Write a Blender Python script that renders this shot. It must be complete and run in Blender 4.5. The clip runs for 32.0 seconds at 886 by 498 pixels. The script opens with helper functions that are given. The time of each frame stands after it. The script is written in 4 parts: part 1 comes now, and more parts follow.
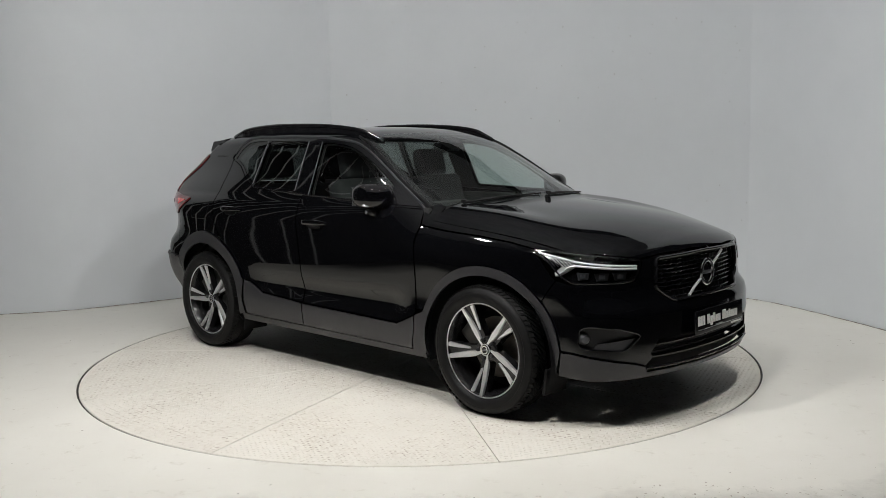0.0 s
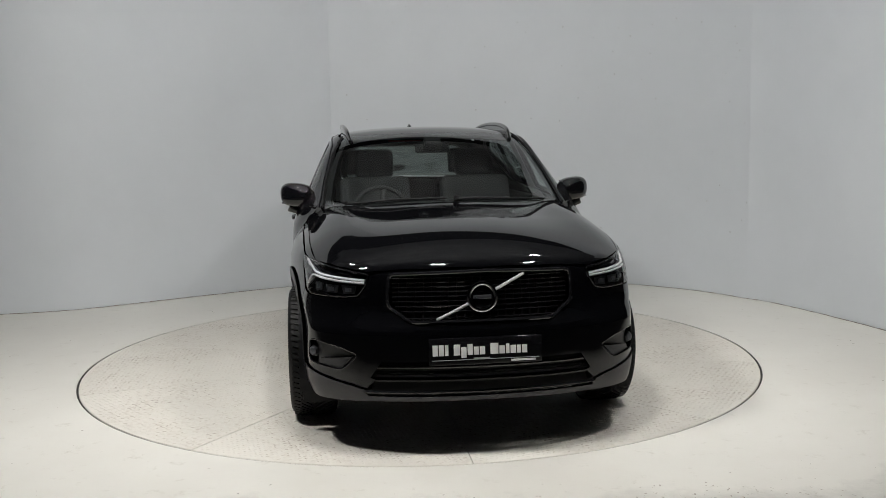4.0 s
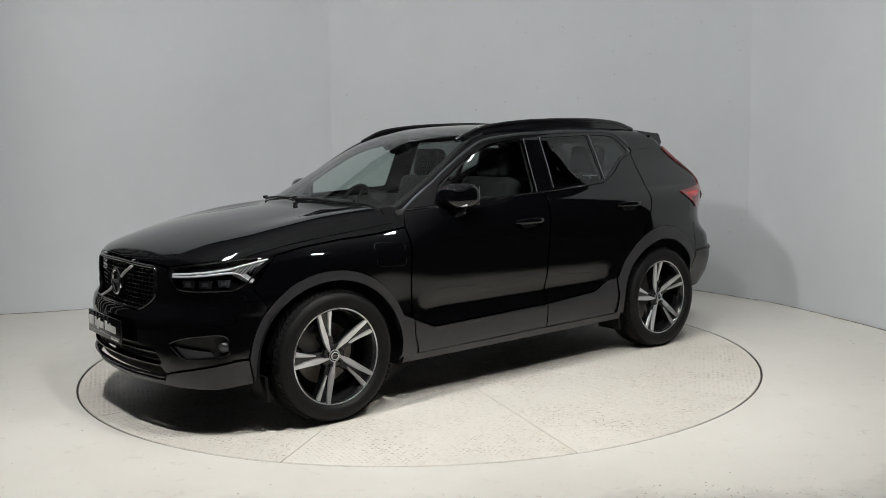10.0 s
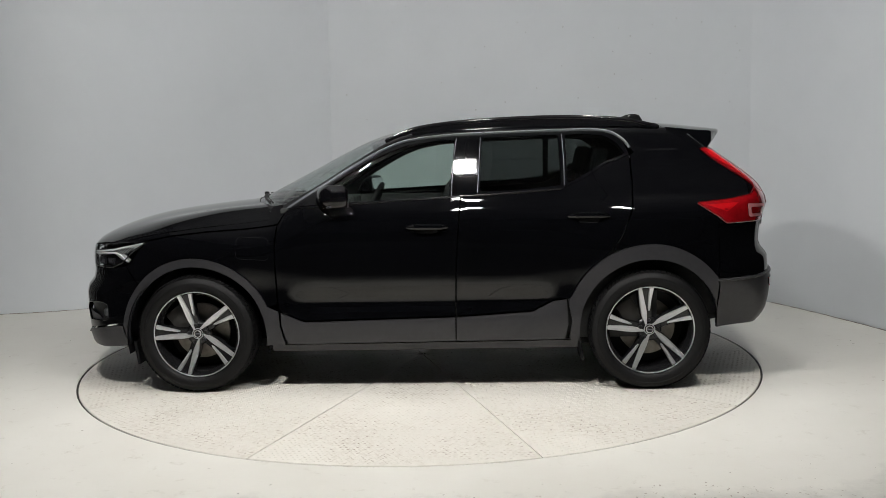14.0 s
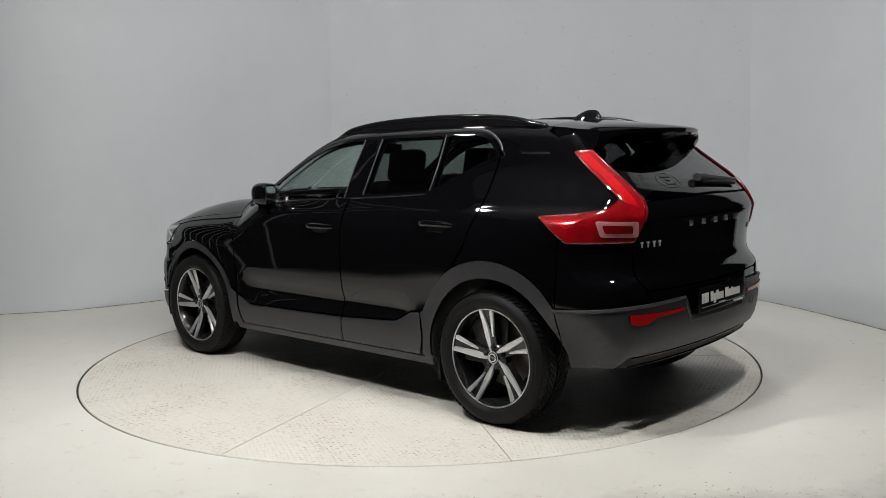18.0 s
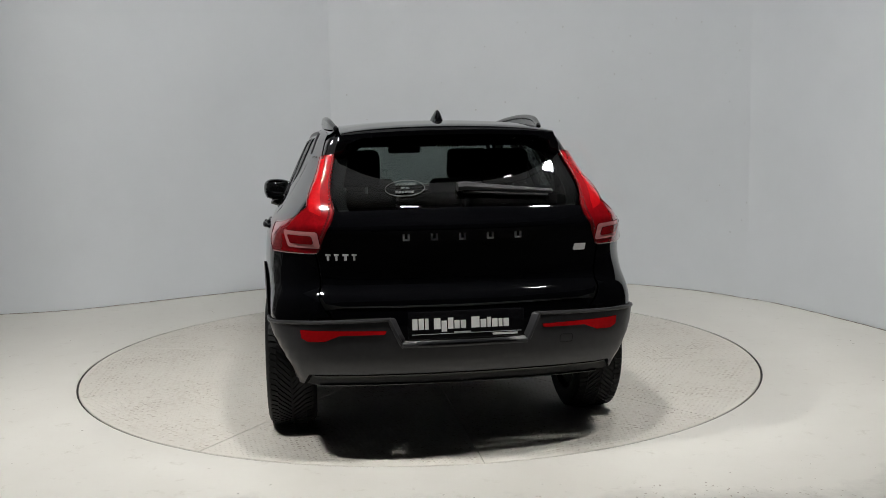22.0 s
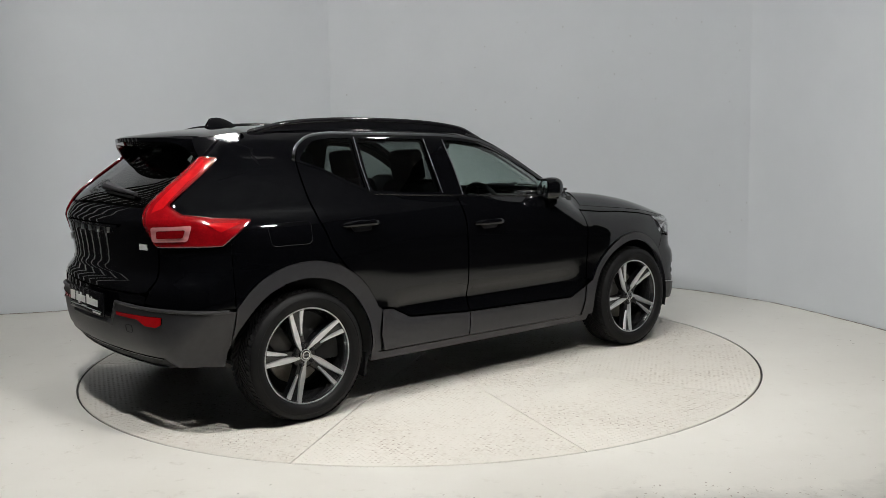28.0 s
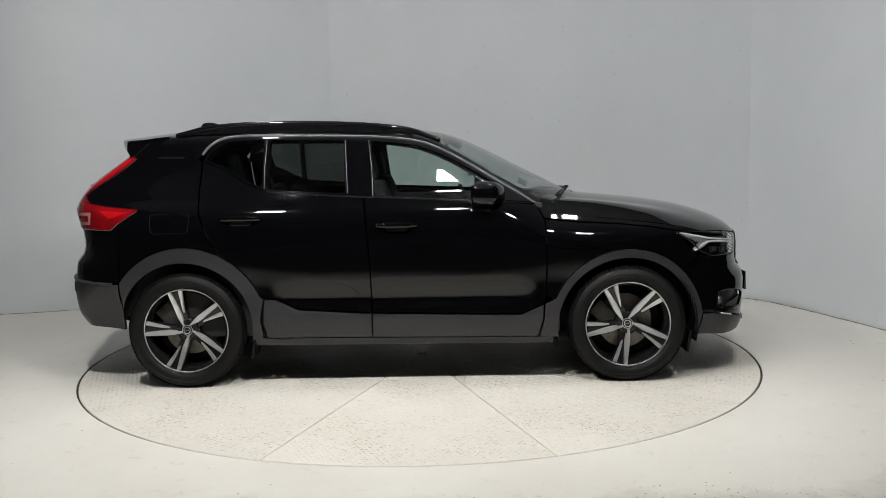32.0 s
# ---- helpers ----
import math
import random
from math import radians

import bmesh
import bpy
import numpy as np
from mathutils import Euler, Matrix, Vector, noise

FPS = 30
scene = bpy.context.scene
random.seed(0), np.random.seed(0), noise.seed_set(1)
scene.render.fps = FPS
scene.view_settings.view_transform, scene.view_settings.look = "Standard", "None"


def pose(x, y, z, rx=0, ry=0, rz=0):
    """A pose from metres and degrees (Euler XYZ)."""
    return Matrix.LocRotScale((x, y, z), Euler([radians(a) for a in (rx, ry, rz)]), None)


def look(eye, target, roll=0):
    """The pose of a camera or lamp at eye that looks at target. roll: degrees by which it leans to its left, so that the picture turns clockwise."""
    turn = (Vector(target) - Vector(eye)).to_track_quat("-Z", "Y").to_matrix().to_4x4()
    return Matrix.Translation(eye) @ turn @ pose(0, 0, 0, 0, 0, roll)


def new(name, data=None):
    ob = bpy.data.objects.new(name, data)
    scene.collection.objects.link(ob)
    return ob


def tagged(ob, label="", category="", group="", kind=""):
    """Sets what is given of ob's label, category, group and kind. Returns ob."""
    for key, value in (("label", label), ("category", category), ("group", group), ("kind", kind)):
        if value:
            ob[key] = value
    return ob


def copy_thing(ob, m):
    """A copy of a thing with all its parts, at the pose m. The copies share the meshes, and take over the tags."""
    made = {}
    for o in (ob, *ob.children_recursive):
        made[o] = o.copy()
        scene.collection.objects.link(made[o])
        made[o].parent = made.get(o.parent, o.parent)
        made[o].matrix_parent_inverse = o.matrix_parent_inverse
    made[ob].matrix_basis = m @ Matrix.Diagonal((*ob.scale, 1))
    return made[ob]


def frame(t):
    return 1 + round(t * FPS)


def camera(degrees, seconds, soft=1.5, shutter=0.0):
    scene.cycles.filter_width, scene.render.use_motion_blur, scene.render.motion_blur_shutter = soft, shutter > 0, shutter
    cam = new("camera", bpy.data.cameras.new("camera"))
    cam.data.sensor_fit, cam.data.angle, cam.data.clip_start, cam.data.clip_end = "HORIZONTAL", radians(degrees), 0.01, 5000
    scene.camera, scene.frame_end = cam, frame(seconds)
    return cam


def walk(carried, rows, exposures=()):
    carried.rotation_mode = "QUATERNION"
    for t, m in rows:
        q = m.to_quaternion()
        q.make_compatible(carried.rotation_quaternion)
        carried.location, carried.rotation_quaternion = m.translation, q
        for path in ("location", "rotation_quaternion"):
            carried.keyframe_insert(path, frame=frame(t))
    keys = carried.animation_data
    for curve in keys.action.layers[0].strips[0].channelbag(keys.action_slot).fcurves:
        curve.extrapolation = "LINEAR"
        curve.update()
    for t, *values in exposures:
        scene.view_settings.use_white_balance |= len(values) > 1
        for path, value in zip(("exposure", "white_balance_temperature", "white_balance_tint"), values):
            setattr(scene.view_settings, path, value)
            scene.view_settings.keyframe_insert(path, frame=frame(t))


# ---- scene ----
# ---- camera ----
cam = camera(52.25, 32.0, soft=0.6)
EYE = Vector((0, -6.256, 1.454))
YAW, TILT = radians(-1.47), radians(-6.51)
AHEAD = Vector((-math.sin(YAW) * math.cos(TILT), math.cos(YAW) * math.cos(TILT), math.sin(TILT)))
STAND = look(EYE, EYE + AHEAD, -1.035)
walk(cam, [(0.0, STAND), (32.0, STAND)])

# ---- world and lamps ----
world = bpy.data.worlds.new("dim_hall")
scene.world = world
world.use_nodes = True
world.node_tree.nodes["Background"].inputs[0].default_value = (.75, .82, .9, 1)
world.node_tree.nodes["Background"].inputs[1].default_value = .006
LAMPS = [(-1.6, -2.75, 3.5, 76), (.12, -2.75, 3.5, 46), (1.7, -2.75, 3.5, 50), (-1.5, -.7, 3.7, 15), (1.5, -.7, 3.7, 15)]
scene.view_settings.exposure = 0.0

# ---- materials ----
def nodes_of(name):
    m = bpy.data.materials.new(name)
    m.use_nodes = True
    return m, m.node_tree, m.node_tree.nodes["Principled BSDF"]


def grain(tree, scale, detail=4.0, rough=.6, coords="Object"):
    tc = tree.nodes.new("ShaderNodeTexCoord")
    tx = tree.nodes.new("ShaderNodeTexNoise")
    tx.inputs["Scale"].default_value, tx.inputs["Detail"].default_value, tx.inputs["Roughness"].default_value = scale, detail, rough
    tree.links.new(tc.outputs[coords], tx.inputs["Vector"])
    return tx.outputs["Fac"]


def ramp(tree, fac, stops):
    r = tree.nodes.new("ShaderNodeValToRGB")
    el = r.color_ramp.elements
    while len(el) < len(stops):
        el.new(.5)
    for e, (pos, c) in zip(el, stops):
        e.position, e.color = pos, (*c, 1) if len(c) == 3 else c
    tree.links.new(fac, r.inputs["Fac"])
    return r.outputs["Color"]


def relief(tree, b, height, strength, distance=.002):
    n = tree.nodes.new("ShaderNodeBump")
    n.inputs["Strength"].default_value, n.inputs["Distance"].default_value = strength, distance
    tree.links.new(height, n.inputs["Height"])
    tree.links.new(n.outputs["Normal"], b.inputs["Normal"])


def plain(name, colour, rough=.5, metal=0.0, vary=.12, scale=30.0, bump=0.0, coat=0.0, spec=.5):
    """A surface with slight variation of tone and gloss at two scales."""
    m, tree, b = nodes_of(name)
    fine, wide = grain(tree, scale), grain(tree, scale / 9, 2)
    mix = tree.nodes.new("ShaderNodeMath")
    mix.operation = "MULTIPLY"
    tree.links.new(fine, mix.inputs[0])
    tree.links.new(wide, mix.inputs[1])
    lo, hi = [c * (1 - vary) for c in colour], [min(1, c * (1 + vary)) for c in colour]
    tree.links.new(ramp(tree, mix.outputs[0], [(.12, lo), (.45, hi)]), b.inputs["Base Color"])
    r = ramp(tree, fine, [(.3, (rough * .88,) * 3), (.7, (min(1, rough * 1.12),) * 3)])
    tree.links.new(r, b.inputs["Roughness"])
    b.inputs["Metallic"].default_value, b.inputs["Coat Weight"].default_value = metal, coat
    b.inputs["Coat Roughness"].default_value = .03
    b.inputs["Specular IOR Level"].default_value = spec
    if bump:
        relief(tree, b, fine, bump)
    return m


def glass(name, tint, rough=.0):
    """A thin tinted pane: clear through, glossy by angle."""
    m = bpy.data.materials.new(name)
    m.use_nodes = True
    tree = m.node_tree
    tree.nodes.remove(tree.nodes["Principled BSDF"])
    clear, gloss, mix = (tree.nodes.new("ShaderNodeBsdf" + k) for k in ("Transparent", "Glossy", "Diffuse"))
    tree.nodes.remove(mix)
    mix, face, lift, gain = (tree.nodes.new("ShaderNode" + k) for k in ("MixShader", "LayerWeight", "Math", "Math"))
    clear.inputs["Color"].default_value = (*tint, 1)
    gloss.inputs["Roughness"].default_value, face.inputs["Blend"].default_value = rough, .5
    lift.operation, lift.inputs[1].default_value = "POWER", 4.0
    gain.operation, gain.inputs[1].default_value, gain.inputs[2].default_value = "MULTIPLY_ADD", .90, .065
    tree.links.new(face.outputs["Facing"], lift.inputs[0])
    tree.links.new(lift.outputs[0], gain.inputs[0])
    tree.links.new(gain.outputs[0], mix.inputs[0])
    tree.links.new(clear.outputs[0], mix.inputs[1])
    tree.links.new(gloss.outputs[0], mix.inputs[2])
    tree.links.new(mix.outputs[0], tree.nodes["Material Output"].inputs["Surface"])
    return m


def glow(name, colour, strength):
    m, tree, b = nodes_of(name)
    b.inputs["Base Color"].default_value = (*colour, 1)
    b.inputs["Emission Color"].default_value, b.inputs["Emission Strength"].default_value = (*colour, 1), strength
    return m


def painted_wall():
    m, tree, b = nodes_of("grey_painted_wall")
    wide, fine = grain(tree, .7, 5, .65), grain(tree, 60, 3)
    tree.links.new(ramp(tree, wide, [(.25, (.565, .592, .622)), (.75, (.62, .647, .678))]), b.inputs["Base Color"])
    b.inputs["Roughness"].default_value = .62
    relief(tree, b, fine, .08)
    return m


def painted_floor(name, a, c, rough):
    m, tree, b = nodes_of(name)
    wide, fine, scuff = grain(tree, 1.3, 6, .62), grain(tree, 45, 4), grain(tree, 9, 8, .75)
    mix = tree.nodes.new("ShaderNodeMix")
    mix.data_type, mix.blend_type = "RGBA", "MULTIPLY"
    mix.inputs[0].default_value = 1
    tree.links.new(ramp(tree, wide, [(.3, a), (.7, c)]), mix.inputs[6])
    tree.links.new(ramp(tree, scuff, [(.28, (.80, .78, .75)), (.42, (1, 1, 1))]), mix.inputs[7])
    tree.links.new(mix.outputs[2], b.inputs["Base Color"])
    tree.links.new(ramp(tree, wide, [(.3, (rough * .8,) * 3), (.7, (rough * 1.15,) * 3)]), b.inputs["Roughness"])
    relief(tree, b, fine, .06)
    return m


def tread_paint():
    """Cream paint on raised tread plate, worn dark and rusty at the studs."""
    m = painted_floor("cream_tread_plate_paint", (.69, .662, .605), (.765, .738, .682), .5)
    tree = m.node_tree
    b = tree.nodes["Principled BSDF"]
    b.inputs["Specular IOR Level"].default_value = .18
    base = b.inputs["Base Color"].links[0].from_socket
    worn, spot = grain(tree, 1.7, 5, .7), grain(tree, 34, 3, .6)
    both = tree.nodes.new("ShaderNodeMath")
    both.operation = "MULTIPLY"
    tree.links.new(ramp(tree, worn, [(.44, (.02, .02, .02)), (.74, (.6, .6, .6))]), both.inputs[0])
    tree.links.new(ramp(tree, spot, [(.44, (0, 0, 0)), (.62, (1, 1, 1))]), both.inputs[1])
    mix = tree.nodes.new("ShaderNodeMix")
    mix.data_type = "RGBA"
    tree.links.new(both.outputs[0], mix.inputs[0])
    tree.links.new(base, mix.inputs[6])
    mix.inputs[7].default_value = (.50, .44, .37, 1)
    tree.links.new(mix.outputs[2], b.inputs["Base Color"])
    return m


def stud_paint():
    """Cream paint on the studs, rubbed dark and rusty on some of them."""
    m, tree, b = nodes_of("worn_stud_paint")
    geo, mul, wear_and_falloff = (tree.nodes.new("ShaderNode" + k) for k in ("NewGeometry", "Math", "Math"))
    mul.operation, wear_and_falloff.operation, wear_and_falloff.inputs[1].default_value = "MULTIPLY", "POWER", 1.6
    tree.links.new(geo.outputs["Random Per Island"], wear_and_falloff.inputs[0])
    tree.links.new(wear_and_falloff.outputs[0], mul.inputs[0])
    tree.links.new(ramp(tree, grain(tree, 1.7, 5, .7), [(.36, (.25, .25, .25)), (.62, (1, 1, 1))]), mul.inputs[1])
    tree.links.new(ramp(tree, mul.outputs[0], [(.10, (.72, .695, .64)), (.55, (.60, .555, .495)), (.95, (.40, .35, .30))]), b.inputs["Base Color"])
    b.inputs["Roughness"].default_value, b.inputs["Specular IOR Level"].default_value = .5, .3
    return m


def falloff_floor():
    """Pale floor paint, its colour darkened outwards in ragged patches to imitate fading light."""
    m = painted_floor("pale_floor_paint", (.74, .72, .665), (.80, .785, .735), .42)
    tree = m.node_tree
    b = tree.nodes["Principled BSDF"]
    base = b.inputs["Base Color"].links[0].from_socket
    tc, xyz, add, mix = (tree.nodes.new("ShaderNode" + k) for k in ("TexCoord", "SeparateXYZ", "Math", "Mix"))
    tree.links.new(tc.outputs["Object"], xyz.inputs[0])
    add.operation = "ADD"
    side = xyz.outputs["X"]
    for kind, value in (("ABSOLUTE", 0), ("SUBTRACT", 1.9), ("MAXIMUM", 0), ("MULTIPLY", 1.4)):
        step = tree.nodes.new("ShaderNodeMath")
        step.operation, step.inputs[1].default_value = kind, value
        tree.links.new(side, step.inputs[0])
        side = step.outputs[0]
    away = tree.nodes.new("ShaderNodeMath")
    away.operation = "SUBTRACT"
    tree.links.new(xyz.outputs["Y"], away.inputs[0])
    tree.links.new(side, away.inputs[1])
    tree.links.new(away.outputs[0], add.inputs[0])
    wear_and_falloff = tree.nodes.new("ShaderNodeMath")
    wear_and_falloff.operation, wear_and_falloff.inputs[1].default_value = "MULTIPLY", .9
    tree.links.new(grain(tree, 1.6, 8, .72), wear_and_falloff.inputs[0])
    tree.links.new(wear_and_falloff.outputs[0], add.inputs[1])
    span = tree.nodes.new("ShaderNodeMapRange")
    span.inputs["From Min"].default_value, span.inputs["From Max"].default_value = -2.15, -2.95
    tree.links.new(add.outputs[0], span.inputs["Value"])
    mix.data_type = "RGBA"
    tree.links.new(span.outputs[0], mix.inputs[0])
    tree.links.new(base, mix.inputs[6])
    # near-black colour stands in for floor the lamps hardly reach
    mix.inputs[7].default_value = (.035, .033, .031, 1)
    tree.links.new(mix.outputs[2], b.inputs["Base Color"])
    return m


WALL = painted_wall()
FLOOR = falloff_floor()
DISC = tread_paint()
STUD = stud_paint()
SEAM = plain("dark_joint", (.03, .027, .024), .8, vary=.3)
DIRT = plain("scuff_dirt", (.34, .305, .27), .9, vary=.3)
FLECK = plain("floor_fleck", (.45, .41, .36), .9, vary=.3)
HALL = plain("dark_hall_wall", (.016, .016, .018), .85, vary=.25, scale=4, spec=.2)
CEIL = plain("grey_hall_ceiling", (.44, .45, .46), .85, vary=.2, scale=3, spec=.2)
RIB = plain("pale_rib", (.72, .73, .74), .55, scale=12)
LAMPBODY = plain("lamp_housing", (.12, .12, .13), .5)
PAINT = plain("black_car_paint", (.0019, .0020, .0026), .035, vary=.05, spec=.5)
GLOSS = plain("gloss_black_plastic", (.006, .006, .007), .10, vary=.1, spec=.5)
MATTE = plain("matte_black_plastic", (.007, .007, .008), .55, vary=.2, bump=.05, scale=200, spec=.2)
CLAD = plain("charcoal_textured_cladding", (.030, .030, .033), .38, vary=.15, scale=260, bump=.10, spec=.42)
RUBBER = plain("tyre_rubber", (.0062, .0062, .0066), .58, vary=.35, scale=60, bump=.08, spec=.22)
ALLOY = plain("machined_alloy", (.68, .69, .71), .32, .8, vary=.03, scale=400)
RIMBLACK = plain("black_painted_alloy", (.010, .010, .011), .22, vary=.15)
STEEL = plain("brake_steel", (.27, .25, .225), .45, .6, vary=.3)
CALIPER = plain("dark_caliper", (.06, .058, .055), .5, .4, vary=.3)
BOLT = plain("dark_wheel_bolt", (.05, .05, .055), .3, .8)
CHROME = plain("bright_chrome", (.80, .81, .83), .07, 1.0, vary=.03)
SATIN = plain("satin_trim", (.24, .25, .27), .30, .85, vary=.08)
STRIP = plain("dull_metal_strip", (.11, .115, .125), .42, .8, vary=.1)
SILVER = plain("silver_lettering", (.62, .63, .64), .30, .4, vary=.05)
WHITE = plain("white_print", (.78, .78, .77), .5, vary=.05)
GREYPRINT = plain("grey_print", (.40, .42, .42), .5, vary=.05)
GLASS_CLEAR = glass("green_tinted_glass", (.70, .79, .755))
GLASS_SCREEN = glass("windscreen_glass", (.70, .78, .755))
GLASS_DARK = glass("privacy_glass", (.24, .265, .258))
LENS = glass("clear_lens", (.94, .95, .96))
REDLENS = plain("red_lens", (.25, .003, .006), .13, vary=.25, coat=1.0, scale=90, bump=.10)
REDGLOW = plain("smooth_red_lens", (.46, .005, .008), .10, vary=.2, coat=1.0, scale=60)
REDDEEP = plain("deep_red_lens", (.13, .002, .004), .12, vary=.15, coat=1.0)
PINKLENS = plain("pale_red_lens", (.66, .26, .27), .2, vary=.1, coat=1.0)
LED = plain("white_light_guide", (.74, .76, .78), .22, vary=.08)
CLOTH = plain("charcoal_seat_cloth", (.022, .023, .024), .85, vary=.25, scale=90, bump=.15, spec=.2)
TRIM = plain("dark_cabin_plastic", (.030, .031, .031), .6, vary=.2, spec=.25)
LINER = plain("grey_roof_lining", (.10, .10, .10), .9)
# ---- mesh tools ----
from mathutils import geometry

SHIFT = np.array([-.062, .074, 0.0])


def mesh_of(name, verts, faces, mat, normals=None, smooth=False):
    me = bpy.data.meshes.new(name)
    me.from_pydata([tuple(v) for v in verts], [], [tuple(f) for f in faces])
    me.materials.append(mat)
    if smooth or normals is not None:
        me.polygons.foreach_set("use_smooth", [True] * len(me.polygons))
    if normals is not None:
        me.normals_split_custom_set_from_vertices([tuple(n) for n in normals])
    me.update()
    return me


def linked(name, me, parent=None, label=""):
    ob = new(name, me)
    if parent is not None:
        ob.parent = parent
    if label:
        ob["label"] = label
    return ob


def part(name, bm, mat, parent=None, label="", smooth=True, angle=35):
    """One mesh object out of a bmesh, under a thing or part."""
    me = bpy.data.meshes.new(name)
    bm.normal_update()
    for e in bm.edges:
        e.smooth = not (len(e.link_faces) == 2 and e.calc_face_angle(0) > radians(angle))
    for f in bm.faces:
        f.smooth = smooth
    bm.to_mesh(me)
    bm.free()
    me.materials.append(mat)
    return linked(name, me, parent, label)


def box(size, m=None, bevel=.004, segs=2, bm=None):
    bm = bm or bmesh.new()
    made = bmesh.ops.create_cube(bm, size=1.0)["verts"]
    bmesh.ops.scale(bm, vec=size, verts=made)
    if bevel:
        edges = list({e for v in made for e in v.link_edges})
        out = bmesh.ops.bevel(bm, geom=edges, offset=bevel, segments=segs, affect="EDGES", profile=.6)
        made = list({v for f in out["faces"] for v in f.verts} | {v for v in made if v.is_valid})
    if m is not None:
        bmesh.ops.transform(bm, matrix=m, verts=made)
    return bm


def prism(poly, depth, m=None, bevel=0.0, bm=None):
    """A flat outline (x, y) given depth along z."""
    bm = bm or bmesh.new()
    lo = [bm.verts.new((x, y, 0)) for x, y in poly]
    hi = [bm.verts.new((x, y, depth)) for x, y in poly]
    n = len(poly)
    fs = [bm.faces.new(hi), bm.faces.new(lo[::-1])] + [bm.faces.new((lo[i], lo[(i + 1) % n], hi[(i + 1) % n], hi[i])) for i in range(n)]
    bmesh.ops.recalc_face_normals(bm, faces=fs)
    verts = lo + hi
    if bevel:
        out = bmesh.ops.bevel(bm, geom=[e for e in fs[0].edges], offset=bevel, segments=2, affect="EDGES")
        verts = list({v for f in out["faces"] for v in f.verts} | {v for v in verts if v.is_valid})
    if m is not None:
        bmesh.ops.transform(bm, matrix=m, verts=verts)
    return bm


def lathe(profile, n=64, axis="y", bm=None, m=None):
    """A profile of (radius, along) turned about an axis."""
    bm = bm or bmesh.new()
    rings, new_verts = [], []
    for r, a in profile:
        ring = []
        for k in range(n):
            t = 2 * math.pi * k / n
            ring.append(bm.verts.new((r * math.cos(t), a, r * math.sin(t)) if axis == "y" else (r * math.cos(t), r * math.sin(t), a)))
        rings.append(ring)
        new_verts += ring
    for a, b in zip(rings, rings[1:]):
        for k in range(n):
            bm.faces.new((a[k], a[(k + 1) % n], b[(k + 1) % n], b[k]))
    if m is not None:
        bmesh.ops.transform(bm, matrix=m, verts=new_verts)
    return bm


def tube(points, radius, n=8, bm=None, flat=1.0, up=(0, 0, 1), caps=True):
    """A rod along points; flat squeezes it along up."""
    bm = bm or bmesh.new()
    pts = [Vector(p) for p in points]
    rings = []
    for i, p in enumerate(pts):
        t = (pts[min(i + 1, len(pts) - 1)] - pts[max(i - 1, 0)]).normalized()
        s = t.cross(Vector(up)).normalized()
        w = s.cross(t)
        r = radius[i] if isinstance(radius, (list, tuple)) else radius
        rings.append([bm.verts.new(p + s * (r * math.cos(2 * math.pi * k / n)) + w * (r * flat * math.sin(2 * math.pi * k / n))) for k in range(n)])
    for a, b in zip(rings, rings[1:]):
        for k in range(n):
            bm.faces.new((a[k], a[(k + 1) % n], b[(k + 1) % n], b[k]))
    if caps:
        bm.faces.new(rings[0][::-1])
        bm.faces.new(rings[-1])
    return bm


def spline(pts, n=6, closed=False):
    """Smooth curve through points (Catmull-Rom)."""
    p = np.array(pts, float)
    c = len(p)
    out = []
    for i in range(c if closed else c - 1):
        if closed:
            a, b, d, e = p[(i - 1) % c], p[i], p[(i + 1) % c], p[(i + 2) % c]
        else:
            a, b, d, e = p[max(i - 1, 0)], p[i], p[i + 1], p[min(i + 2, c - 1)]
        for s in np.arange(n) / n:
            out.append(.5 * (2 * b + (d - a) * s + (2 * a - 5 * b + 4 * d - e) * s * s + (3 * b - a - 3 * d + e) * s ** 3))
    if not closed:
        out.append(p[-1])
    return np.array(out)


def rounded(poly, r=.02, n=4):
    """An outline with its corners rounded."""
    p = np.array(poly, float)
    out = []
    for i in range(len(p)):
        a, b, c = p[i - 1], p[i], p[(i + 1) % len(p)]
        la, lc = np.linalg.norm(a - b), np.linalg.norm(c - b)
        k = min(r, la * .45, lc * .45)
        s, e = b + (a - b) / la * k, b + (c - b) / lc * k
        for t in np.linspace(0, 1, n + 1):
            out.append((1 - t) ** 2 * s + 2 * t * (1 - t) * b + t * t * e)
    return np.array(out)


def dense(poly, step):
    p = np.array(poly, float)
    out = []
    for i in range(len(p)):
        a, b = p[i], p[(i + 1) % len(p)]
        k = max(1, int(math.ceil(np.linalg.norm(b - a) / step)))
        out += [a + (b - a) * j / k for j in range(k)]
    return np.array(out)


def area2(p):
    x, y = p[:, 0], p[:, 1]
    return float((x * np.roll(y, -1) - y * np.roll(x, -1)).sum())


def inset(poly, gap):
    """An outline drawn in by gap."""
    p = np.array(poly, float)
    if area2(p) < 0:
        p = p[::-1]
    t1, t2 = p - np.roll(p, 1, 0), np.roll(p, -1, 0) - p
    n1 = np.stack([-t1[:, 1], t1[:, 0]], 1) / np.maximum(np.linalg.norm(t1, axis=1), 1e-9)[:, None]
    n2 = np.stack([-t2[:, 1], t2[:, 0]], 1) / np.maximum(np.linalg.norm(t2, axis=1), 1e-9)[:, None]
    n = n1 + n2
    n = n / np.maximum((n * n).sum(1) / 2, .35)[:, None]
    return p + n * gap


